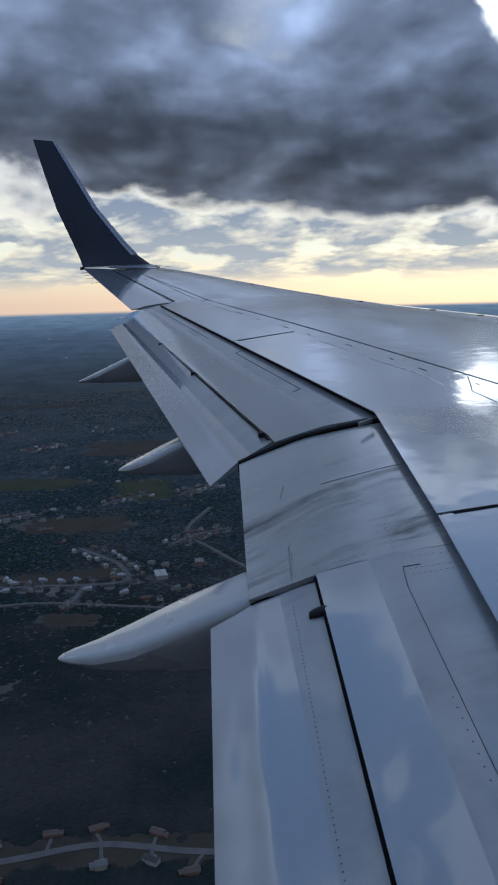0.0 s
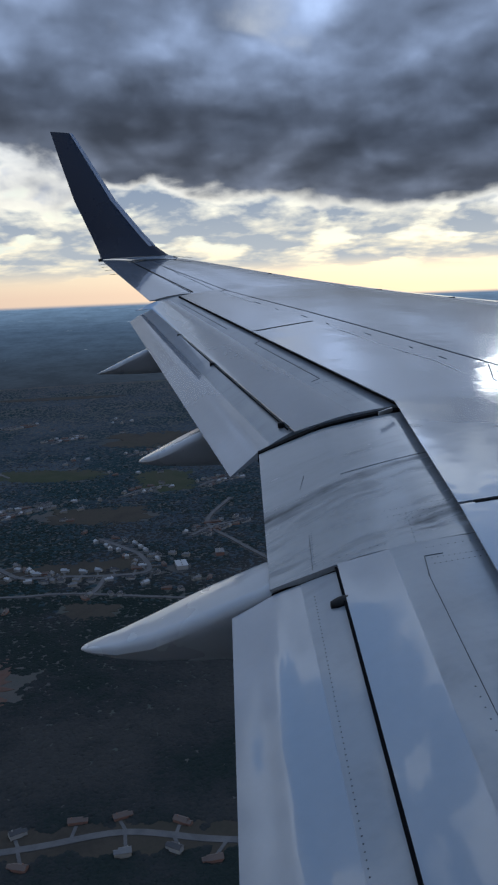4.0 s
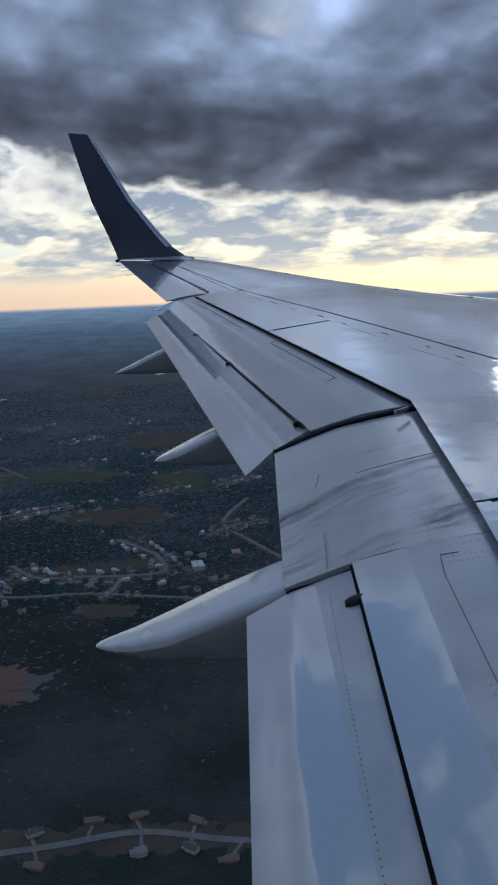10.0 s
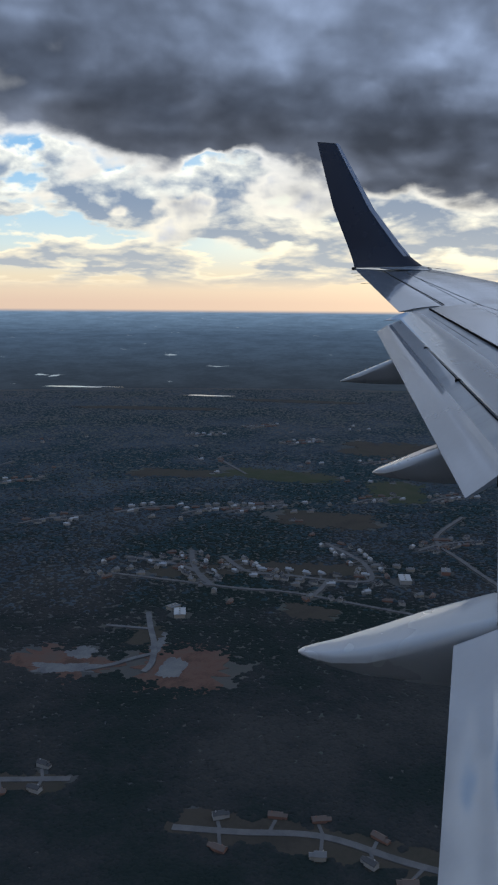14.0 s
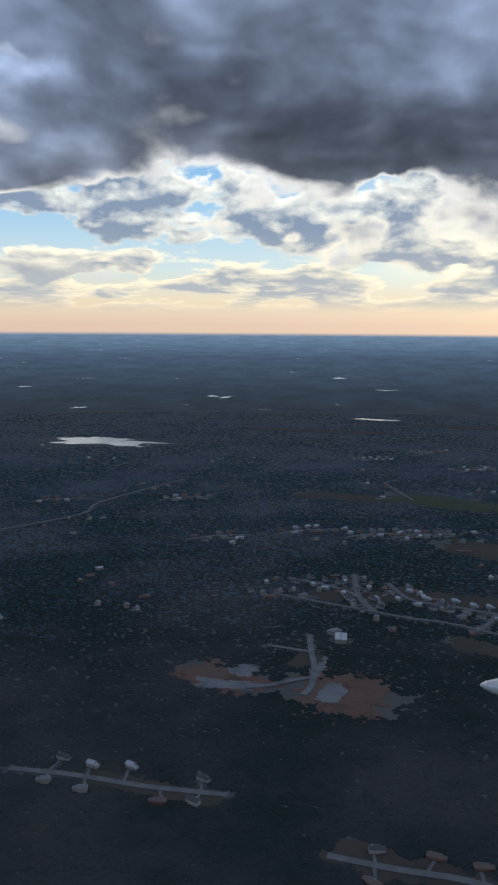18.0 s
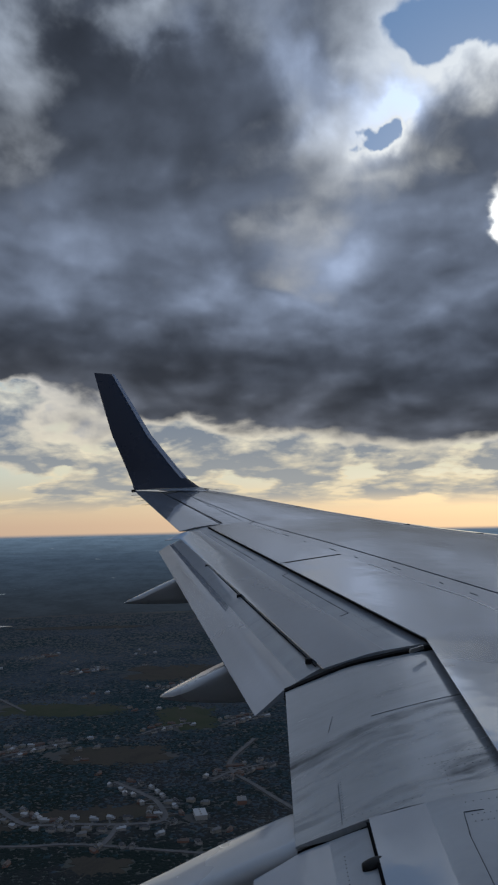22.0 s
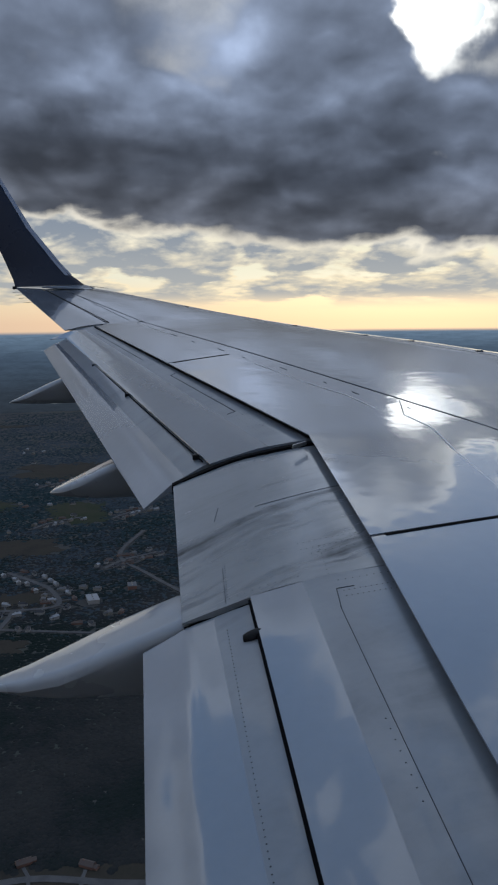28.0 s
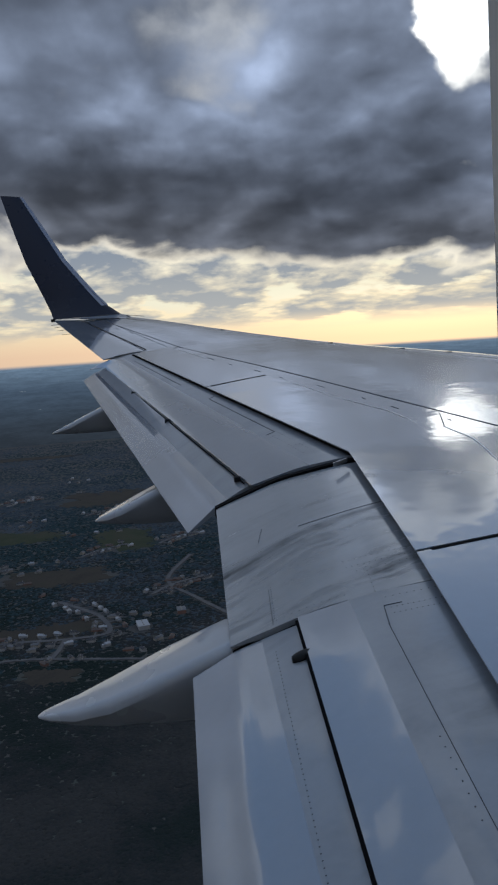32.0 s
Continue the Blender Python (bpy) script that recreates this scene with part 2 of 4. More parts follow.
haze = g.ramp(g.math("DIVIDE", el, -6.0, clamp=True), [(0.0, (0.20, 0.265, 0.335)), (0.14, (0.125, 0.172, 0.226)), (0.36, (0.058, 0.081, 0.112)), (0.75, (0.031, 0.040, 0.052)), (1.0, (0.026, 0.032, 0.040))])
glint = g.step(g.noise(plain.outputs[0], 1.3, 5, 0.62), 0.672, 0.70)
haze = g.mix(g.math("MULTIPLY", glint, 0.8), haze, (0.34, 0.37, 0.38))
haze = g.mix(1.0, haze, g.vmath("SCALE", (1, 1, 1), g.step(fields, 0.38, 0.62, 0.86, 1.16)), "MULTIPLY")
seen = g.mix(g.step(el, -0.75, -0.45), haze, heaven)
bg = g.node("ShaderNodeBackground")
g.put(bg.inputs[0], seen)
bg.inputs[1].default_value = 1.0
g.put(g.node("ShaderNodeOutputWorld").inputs[0], bg.outputs[0])

sun = new("sun", bpy.data.lights.new("sun", "SUN"))
sun.data.energy, sun.data.angle, sun.data.color = 0.3, radians(150), (1.0, 0.93, 0.82)
sun.matrix_world = look(sun_way * 50, (0, 0, 0))


# ---- materials ----
def material(name, colour, rough=0.5, metal=0.0, coat=0.0, vary=0.12, grain=8.0, stain=1.0, bump=0.0, spec=0.5):
    m = bpy.data.materials.new(name)
    m.use_nodes = True
    k = Graph(m.node_tree)
    b = m.node_tree.nodes["Principled BSDF"]
    at = k.node("ShaderNodeTexCoord").outputs["Object"]
    fine, wide = k.noise(at, grain * 6, 5, 0.6), k.noise(at, stain, 5, 0.6)
    v = k.math("ADD", k.math("MULTIPLY", k.math("SUBTRACT", fine, 0.5), vary), k.math("MULTIPLY", k.math("SUBTRACT", wide, 0.5), vary * 2.2))
    k.put(b.inputs["Base Color"], k.mix(1.0, (*colour, 1), k.mix(0.0, k.vmath("ADD", (1, 1, 1), v), (1, 1, 1)), "MULTIPLY"))
    k.put(b.inputs["Roughness"], k.math("ADD", k.math("MULTIPLY", k.math("SUBTRACT", wide, 0.5), 0.18), rough, clamp=True))
    b.inputs["Metallic"].default_value, b.inputs["Coat Weight"].default_value = metal, coat
    b.inputs["Specular IOR Level"].default_value = spec
    if bump:
        n = k.node("ShaderNodeBump")
        n.inputs["Strength"].default_value, n.inputs["Distance"].default_value = bump, 0.02
        k.put(n.inputs["Height"], k.noise(at, grain, 5, 0.6))
        k.put(b.inputs["Normal"], n.outputs[0])
    return m


def link(name, bm, mat, parent=None, smooth=True):
    me = bpy.data.meshes.new(name)
    bmesh.ops.recalc_face_normals(bm, faces=bm.faces)
    bm.to_mesh(me)
    bm.free()
    if mat:
        me.materials.append(mat)
    if smooth:
        me.polygons.foreach_set("use_smooth", [True] * len(me.polygons))
        me.set_sharp_from_angle(angle=radians(35))
    ob = new(name, me)
    ob.parent = parent
    return ob


def part(name, bm, mat, parent, label="", smooth=True):
    return tagged(link(name, bm, mat, parent, smooth), label)


def thing(name, label, category, group="", kind="", at=(0, 0, 0)):
    ob = tagged(new(name), label, category, group, kind)
    ob.location = at
    return ob


def along(x, table):
    """Straight-line reading of a table of (x, values...)."""
    cols = list(zip(*table))
    return tuple(float(np.interp(x, cols[0], c)) for c in cols[1:])


def loft(rings, closed=True, caps=True):
    bm = bmesh.new()
    rows = [[bm.verts.new(p) for p in ring] for ring in rings]
    n = len(rings[0])
    for a, b in zip(rows, rows[1:]):
        for i in range(n if closed else n - 1):
            j = (i + 1) % n
            bm.faces.new((a[i], a[j], b[j], b[i]))
    if caps and closed:
        bm.faces.new(rows[0])
        bm.faces.new(rows[-1])
    return bm


def slab(top, depth):
    """A plate below a grid of points; depth(i, j) gives its thickness."""
    rings = []
    for i, row in enumerate(top):
        under = [Vector(p) - Vector((0, 0, depth(i, j))) for j, p in enumerate(row)]
        rings.append([Vector(p) for p in row] + under[::-1])
    return loft(rings)


def box(x0, x1, y0, y1, z0, z1):
    bm = bmesh.new()
    bmesh.ops.create_cube(bm, size=1.0, matrix=Matrix.LocRotScale(((x0 + x1) / 2, (y0 + y1) / 2, (z0 + z1) / 2), None, (x1 - x0, y1 - y0, z1 - z0)))
    return bm


def glossy(name, colour, rough, vary, grain, stain, wave):
    """Aircraft enamel: a hard clear film over grey, on thin sheet that is never quite flat."""
    m = material(name, colour, rough, coat=1.0, vary=vary, grain=grain, stain=stain)
    k, b = Graph(m.node_tree), m.node_tree.nodes["Principled BSDF"]
    at = k.node("ShaderNodeTexCoord").outputs["Object"]
    b.inputs["Coat IOR"].default_value = 1.6
    film = k.noise(at, 1.7, 5, 0.65)
    k.put(b.inputs["Coat Roughness"], k.step(film, 0.35, 0.75, 0.01, 0.08))
    n = k.node("ShaderNodeBump")
    n.inputs["Strength"].default_value, n.inputs["Distance"].default_value = 1.0, wave
    k.put(n.inputs["Height"], k.noise(at, 2.4, 3, 0.5))
    k.put(b.inputs["Normal"], n.outputs[0])
    k.put(b.inputs["Coat Normal"], n.outputs[0])
    return m


PAINT = glossy("grey_wing_paint", (0.195, 0.215, 0.25), 0.16, 0.08, 3, 0.8, 0.0032)
FLAP = glossy("grey_flap_paint", (0.215, 0.235, 0.27), 0.18, 0.10, 4, 1.2, 0.0018)
GRIME = material("grimy_matt_flap_paint", (0.228, 0.245, 0.272), 0.34, coat=0.35, vary=0.16, grain=5, stain=2.5)
NAVY = material("navy_paint", (0.006, 0.008, 0.024), 0.28, vary=0.1, spec=0.35)
SILVER = material("bare_metal_edge", (0.62, 0.63, 0.66), 0.36, metal=1.0, vary=0.06)
DULL = material("dull_metal_edge", (0.20, 0.21, 0.25), 0.42, metal=1.0, vary=0.10)
# near-black for joints, and for shade painted into slots and coves
SEAL_AND_SHADE = material("dark_seal_and_shade", (0.005, 0.005, 0.006), 0.9, spec=0.05)
FAIRING = material("grey_fairing_paint", (0.33, 0.34, 0.36), 0.28, coat=0.5, vary=0.08, stain=1.5)
RUBBER = material("black_rubber", (0.005, 0.005, 0.006), 0.6, spec=0.25)
LINE = material("panel_joint", (0.07, 0.075, 0.085), 0.7, spec=0.1)


def grimy(m, streaky, spread, depth, bands=(), rough=0.20, coat=0.6):
    """Adds dirt drawn out along the airflow to a paint; bands: place across the flow, half width, amount."""
    k, b = Graph(m.node_tree), m.node_tree.nodes["Principled BSDF"]
    at = k.node("ShaderNodeTexCoord").outputs["Object"]
    sx = k.node("ShaderNodeSeparateXYZ")
    k.put(sx.inputs[0], at)
    wander = k.math("MULTIPLY", k.math("SUBTRACT", k.noise(at, 1.6, 3, 0.5), 0.5), 0.22)
    bend = k.math("ADD", k.math("ADD", sx.outputs[0], k.math("MULTIPLY", sx.outputs[1], 0.22)), wander)
    drawn = k.node("ShaderNodeCombineXYZ")
    k.put(drawn.inputs[0], k.math("MULTIPLY", bend, streaky))
    k.put(drawn.inputs[1], k.math("MULTIPLY", sx.outputs[1], 1.6))
    streak = k.step(k.noise(drawn.outputs[0], 1.0, 7, 0.60, 0.6), 0.34, 0.72)
    blot = k.step(k.noise(at, 3.0, 6, 0.62, 0.3), 0.36, 0.66)
    dirt = k.math("MULTIPLY", k.math("MULTIPLY", streak, blot), spread)
    for mid, wide, amount in bands:
        u = k.math("MULTIPLY", k.math("SUBTRACT", bend, mid), 1 / wide)
        v = k.math("MULTIPLY", k.math("EXPONENT", k.math("MULTIPLY", k.math("MULTIPLY", u, u), -1.0)), amount)
        dirt = k.math("ADD", dirt, k.math("MULTIPLY", v, k.math("MULTIPLY", streak, k.math("ADD", 0.35, k.math("MULTIPLY", blot, 0.65)))))
    dirt = k.math("MULTIPLY", dirt, depth, clamp=True)
    old = b.inputs["Base Color"].links[0].from_socket
    k.put(b.inputs["Base Color"], k.mix(dirt, old, (0.035, 0.034, 0.034)))
    k.put(b.inputs["Roughness"], k.math("ADD", k.math("MULTIPLY", dirt, 0.35), rough))
    k.put(b.inputs["Coat Weight"], k.math("SUBTRACT", coat, dirt, clamp=True))
    return m


SOOT = material("sooty_flap_paint", (0.27, 0.283, 0.30), 0.22, coat=0.6, vary=0.10, grain=4, stain=1.4)
grimy(SOOT, 13.0, 0.35, 0.66, ((2.78, 0.13, 1.5), (3.30, 0.15, 1.6), (3.05, 0.09, 0.8), (3.72, 0.10, 0.5)))
grimy(GRIME, 7.0, 0.55, 0.6, rough=0.28, coat=0.5)

# ---- the wing ----
LE = [(-0.6, -7.32, -1.27), (4.0, -4.92, -0.70), (7.3, -3.21, -0.305), (8.1, -2.79, -0.222), (9.5, -2.06, -0.10), (11.0, -1.28, 0.06), (12.7, -0.40, 0.285), (14.2, 0.38, 0.49), (15.1, 0.85, 0.60)]
TE = [(-0.6, -0.70, -1.23), (1.75, -0.79, -0.93), (2.9, -0.845, -0.785), (4.3, -0.878, -0.599), (10.5, 0.61, -0.03), (10.6, 0.434, -0.003), (15.1, 1.75, 0.60)]


def upper(x, s, lift=0.0):
    """The wing's upper skin at station x, s from the rear edge (0) to the front (1)."""
    (ya, za), (yb, zb) = along(x, TE), along(x, LE)
    chord = ya - yb
    return Vector((x, ya + (yb - ya) * s, za + (zb - za) * s + 0.016 * chord * 4 * s * (1 - s) + lift))


wing = thing("airliner_wing", "pale grey airliner wing with lowered flaps and navy winglet", "wing")
STATIONS = [0.16, 0.9, 1.75, 2.9, 4.3, 5.5, 7.0, 8.1, 9.5, 10.55, 10.62, 11.6, 12.7, 14.2, 15.1]
rings = []
for x in STATIONS:
    chord = along(x, TE)[0] - along(x, LE)[0]
    top = [upper(x, s / 20) for s in range(21)]
    nose = [top[-1] + Vector((0, -0.035 * chord * math.sin(a), -0.03 * chord * (1 - math.cos(a)))) for a in (0.5, 1.0, 1.5, 2.1, 2.7)]
    low = [upper(x, s / 10) - Vector((0, 0, 0.03 + chord * (0.105 * math.sin(math.pi * min(1.0, 0.06 + s / 10 * 0.78)) ** 0.8))) for s in range(9, -1, -1)]
    rings.append(top + nose + low)
part("wing_box", loft(rings), PAINT, wing)

# inboard flap: an outer panel, and an inner one with an aft segment behind it
def sag(f, power):
    """Fall of a flap's skin from its front to its rear, with a soft break at two thirds."""
    return f ** power - 0.035 * math.exp(-((f - 0.66) / 0.12) ** 2)


def droop(x, y0, z0, y1, z1, n=18, power=1.9):
    return [Vector((x, y0 + (y1 - y0) * i / n, z0 + (z1 - z0) * sag(i / n, power))) for i in range(n + 1)]


def flap_panel(name, rails, mat, label="", thick=0.09, power=1.9, split=None):
    """rails: (x, front y, front z, rear y, rear z). The part in front of split is dull, as it tucks into the wing when the flap is up."""
    n = 24
    grid = [droop(*r, n, power) for r in rails]
    deep = lambda j: 0.006 + thick * max(0.0, 1 - j / n) ** 0.8
    if split is None:
        return part(name, slab(grid, lambda i, j: deep(j)), mat, wing, label)
    cut = round(split * n)
    body = part(name, slab([row[cut:] for row in grid], lambda i, j: deep(j + cut)), mat, wing, label)
    part("nose", slab([row[:cut + 1] for row in grid], lambda i, j: deep(j)), GRIME, body, "dull grimy front band of the flap")
    return body


outer = flap_panel("inboard_flap", [(2.735, -1.05, -0.825, -0.094, -1.013), (3.5, -1.06, -0.735, -0.105, -0.93), (4.262, -1.07, -0.635, -0.116, -0.84)], SOOT, "soot-streaked grey flap panel")
inner = flap_panel("inboard_flap", [(-0.5, -0.96, -1.24, -0.29, -1.32), (1.40, -1.0, -1.005, -0.311, -1.087), (2.73, -1.05, -0.827, -0.326, -0.929)], FLAP, "", 0.11, split=0.76)
aft = flap_panel("aft_flap", [(-0.5, -0.45, -1.302, 0.03, -1.475), (1.62, -0.42, -1.054, 0.034, -1.237), (2.72, -0.40, -0.938, 0.04, -1.105)], FLAP, "", 0.07, 1.4, split=0.45)
# outboard flap
outboard = flap_panel("outboard_flap", [(4.345, -1.063, -0.614, -0.315, -0.741), (10.45, 0.42, -0.03, 0.965, -0.178), (10.58, 0.44, -0.02, 1.18, -0.195)], FLAP, "", split=0.58)
flap_panel("aft_flap", [(4.44, -0.413, -0.7215, 0.040, -0.992), (10.4, 0.90, -0.172, 1.235, -0.325)], FLAP, "", 0.07, 1.4, split=0.5)
# aileron
aileron = part("aileron", slab([[Vector((10.64, 0.45 + 0.55 * j / 6, -0.004 - 0.08 * (j / 6) ** 1.5)) for j in range(7)], [Vector((15.05, 1.76 + 0.46 * j / 6, 0.60 + 0.022 * (j / 6))) for j in range(7)]], lambda i, j: 0.10 * (1 - j / 6) + 0.006), PAINT, wing)

# winglet
WL = [(15.08, 1.75, 0.64, 0.87, 0.62, 0.12), (15.12, 2.23, 0.635, 1.05, 0.67, 0.10), (15.2, 2.27, 0.76, 1.28, 0.84, 0.085), (15.3, 2.40, 1.06, 1.48, 1.06, 0.075), (15.5, 2.69, 1.685, 1.97, 1.67, 0.06), (15.7, 2.90, 2.31, 2.34, 2.28, 0.05), (15.9, 3.10, 2.945, 2.715, 2.90, 0.035)]
rings, edge = [], []
for x, ya, za, yb, zb, th in WL[1:]:
    a, b = Vector((x, ya, za)), Vector((x, yb, zb))
    ring = []
    for f, w in ((0, .05), (.25, .55), (.5, .9), (.75, 1), (.9, .8), (.97, .5), (1, 0), (.97, -.5), (.9, -.8), (.75, -1), (.5, -.9), (.25, -.55), (0, -.05)):
        ring.append(a.lerp(b, f) + Vector((-w * th / 2, 0, 0)))
    rings.append(ring)
winglet = part("winglet", loft(rings), NAVY, wing, "navy blue blended winglet")


def fairing(x, half, ys, tops, bottoms, wide=(1, 1, 1, 1, 0.97, 0.85, 0.6, 0.32, 0.06)):
    """A canoe-shaped flap track fairing: flat top, upright sides, drawn out to a blunt point."""
    rings = []
    for k, (y, t, b) in enumerate(zip(ys, tops, bottoms)):
        f = k / (len(ys) - 1)
        w = half * wide[k] + 0.006
        h = t - b
        r = min(0.045, w * 0.8, h * 0.45)
        ring = []
        for cx, cz, q0, rr in ((w - r, t - r, 0, r), (-w + r, t - r, 90, r)):
            ring += [Vector((x + cx + rr * math.cos(radians(q0 + 22.5 * i)), y, cz + rr * math.sin(radians(q0 + 22.5 * i)))) for i in range(5)]
        for i in range(1, 14):
            q = i / 14
            v = abs(2 * q - 1)
            ring.append(Vector((x - math.copysign(1, 0.5 - q) * w * (0.30 + 0.70 * v) * min(1.0, v * 3), y, t - r - (h - r) * (1 - v ** 1.6))))
        rings.append(ring)
    return part("flap_track_fairing", loft(rings), FAIRING, wing, "grey canoe-shaped flap track fairing")


fairing(2.905, 0.155, [-0.9, -0.4, -0.09, 0.04, 0.16, 0.33, 0.46, 0.55, 0.585, 0.60], [-1.06, -1.03, -1.012, -1.062, -1.110, -1.180, -1.226, -1.250, -1.259, -1.266], [-1.2, -1.31, -1.334, -1.334, -1.329, -1.318, -1.301, -1.286, -1.278, -1.273], (1, 1, 1, 1, 1, 0.84, 0.56, 0.30, 0.14, 0.02))
fairing(5.66, 0.16, [-0.9, -0.4, 0.0, 0.2, 0.35, 0.48, 0.58, 0.645, 0.672], [-0.82, -0.82, -0.84, -0.905, -0.97, -1.03, -1.075, -1.105, -1.125], [-1.0, -1.12, -1.17, -1.178, -1.176, -1.168, -1.155, -1.145, -1.135])
fairing(8.66, 0.15, [0.0, 0.4, 0.7, 0.9, 1.05, 1.18, 1.29, 1.36, 1.39], [-0.45, -0.46, -0.49, -0.56, -0.625, -0.685, -0.735, -0.765, -0.785], [-0.7, -0.76, -0.80, -0.805, -0.805, -0.803, -0.798, -0.795, -0.792])


def strip(points, width, mat, name, label="", lift=0.003, up=Vector((0, 0, 1)), deep=0.004, parent=None):
    """A thin band along a line of points, lying on the skin."""
    rings = []
    for i, pt in enumerate(points):
        d = (points[min(i + 1, len(points) - 1)] - points[max(i - 1, 0)]).normalized()
        side = d.cross(up).normalized() * width / 2
        rings.append([pt - side + up * lift, pt + side + up * lift, pt + side + up * (lift - deep), pt - side + up * (lift - deep)])
    return part(name, loft(rings), mat, parent or wing, label)


# spoilers, hinged on the rear of the wing box
def spoiler(ends, skew0=0.0, skew1=0.0):
    """ends: (x, hinge) along the rear edge; skew moves the hinge end outboard."""
    m, grid = 5, []
    xs = sorted(set(np.linspace(ends[0][0], ends[-1][0], 12).tolist() + [e[0] for e in ends]))
    for x in xs:
        h, g_ = along(x, ends)[0], (x - xs[0]) / (xs[-1] - xs[0])
        grid.append([upper(x + (skew0 + (skew1 - skew0) * g_) * j / m, -0.012 + (h + 0.012) * j / m, 0.009) for j in range(m + 1)])
    return part("spoiler", slab(grid, lambda i, j: 0.005 + 0.005 * j), PAINT, wing)


spoiler([(0.3, 0.115), (1.555, 0.12)], 0.1, 0.1)
spoiler([(1.562, 0.12), (2.888, 0.128)], 0.1, 0.1)
spoiler([(2.908, 0.128), (4.3, 0.152), (7.056, 0.178)], 0.1, 0.235)
spoiler([(7.084, 0.178), (10.35, 0.205)], 0.235, 0.28)
for x0, h, skew, w in ((2.898, 0.13, 0.10, 0.022), (7.07, 0.18, 0.235, 0.030)):
    strip([upper(x0 + skew * f, h * f) for f in np.linspace(0, 1, 6)], w, SEAL_AND_SHADE, "gap_strip", lift=0.0105)
# black strips that paint the shade in the slot under the spoilers' rear edges
strip([upper(x, 0.0) + Vector((0, 0.004, 0)) for x in np.linspace(0.3, 4.29, 12)], 0.05, SEAL_AND_SHADE, "gap_strip", lift=-0.004, deep=0.02)
strip([upper(x, 0.0) + Vector((-0.002, 0.006, 0)) for x in np.linspace(4.31, 10.45, 14)], 0.044, SEAL_AND_SHADE, "gap_strip", lift=-0.004, deep=0.02)
# joints of the skin panels
for pts, w, mat in (
    ([(4.72, 0.155), (5.27, 0.175), (5.94, 0.170), (6.63, 0.182), (7.35, 0.17), (9.0, 0.2), (10.3, 0.225)], 0.006, SILVER),
    ([(2.0, 0.125), (3.27, 0.133), (3.88, 0.146), (4.66, 0.175)], 0.007, SILVER),
    ([(4.66, 0.176), (5.05, 0.232)], 0.006, LINE),
    ([(2.93, 0.134), (3.4, 0.235)], 0.006, LINE), ([(5.85, 0.097), (6.03, 0.176)], 0.006, LINE),
    ([(2.2, 0.90), (7.3, 0.90), (10.9, 0.90), (14.6, 0.90)], 0.006, SILVER),
):
    strip([upper(x, s_) for (xa, sa), (xb, sb) in zip(pts, pts[1:]) for x, s_ in ((xa + (xb - xa) * f, sa + (sb - sa) * f) for f in np.linspace(0, 1, 6))], w, mat, "panel_joint", lift=0.0025)
def skin(x, y, lift=0.0):
    ya, yb = along(x, TE)[0], along(x, LE)[0]
    return upper(x, (y - ya) / (yb - ya), lift)


strip([skin(x, -1.83 + 0.3015 * (x - 4.19) - 0.05 * math.sin((x - 4.19) * 0.33)) for x in np.linspace(2.2, 14.9, 40)], 0.011, LINE, "panel_joint", lift=0.0025)
strip([skin(x, along(x, [(10.7, 0.2), (14.8, 1.35)])[0]) for x in np.linspace(10.7, 14.8, 16)], 0.005, LINE, "panel_joint", lift=0.0025)
# hinge line of the aileron
strip([Vector((x, *along(x, [(10.6, 0.442, 0.0), (15.05, 1.756, 0.602)]))) for x in np.linspace(10.66, 14.95, 8)], 0.012, SEAL_AND_SHADE, "gap_strip", lift=0.004)
strip([Vector((10.615, y, z)) for y, z in ((0.40, 0.002), (0.6, -0.01), (0.8, -0.035), (0.99, -0.082))], 0.03, SEAL_AND_SHADE, "gap_strip", lift=-0.004)
# black strip for the dark of the gap between the inboard and outboard flaps
strip([Vector((4.296, y, z + 0.007)) for _, y, z in droop(4.296, -1.055, -0.628, -0.112, -0.842, 12)], 0.066, SEAL_AND_SHADE, "gap_strip", lift=0.0, deep=0.05)
# coves under the trailing edges of the main flaps: their shadow drawn as black strips
strip([Vector((x, *along(x, [(4.44, -0.287, -0.748), (10.45, 0.972, -0.190)]))) for x in np.linspace(4.46, 10.42, 12)], 0.006, SEAL_AND_SHADE, "cove_shade", lift=0.0, deep=0.006)
strip([Vector((2.735, y, z)) for y, z in ((-0.36, -0.925), (-0.25, -0.965), (-0.18, -0.99), (-0.10, -1.02))], 0.035, SEAL_AND_SHADE, "cove_shade", lift=-0.014, deep=0.03)
strip([Vector((x, *along(x, [(-0.5, -0.286, -1.324), (1.40, -0.307, -1.091), (2.73, -0.322, -0.933)]))) for x in np.linspace(-0.48, 2.72, 12)], 0.010, SEAL_AND_SHADE, "cove_shade", lift=-0.002, deep=0.003)
# stops in the slot of the outboard flap
for x in (4.58, 6.55, 8.2, 10.2):
    y, z = along(x, [(4.44, -0.295, -0.732), (10.45, 0.965, -0.178)])
    part("flap_stop", box(x - 0.02, x + 0.02, y - 0.005, y + 0.03, z - 0.035, z - 0.008), RUBBER, outboard, "black rubber flap stop")
# black bump stop on the inboard aft flap
rings = []
for f in np.linspace(0, 1, 9):
    r = 0.021 * math.sin(math.pi * min(1, 0.12 + f * 0.8)) ** 0.6 + 0.004
    rings.append([Vector((2.50 + r * math.cos(q), -0.335 + 0.060 * f, -0.968 - 0.02 * f + 0.020 * math.sin(q) * (0.4 + 0.6 * r / 0.03))) for q in np.linspace(0, 2 * math.pi, 12, endpoint=False)])
part("bump_stop", loft(rings), RUBBER, aft, "black rubber bump stop")


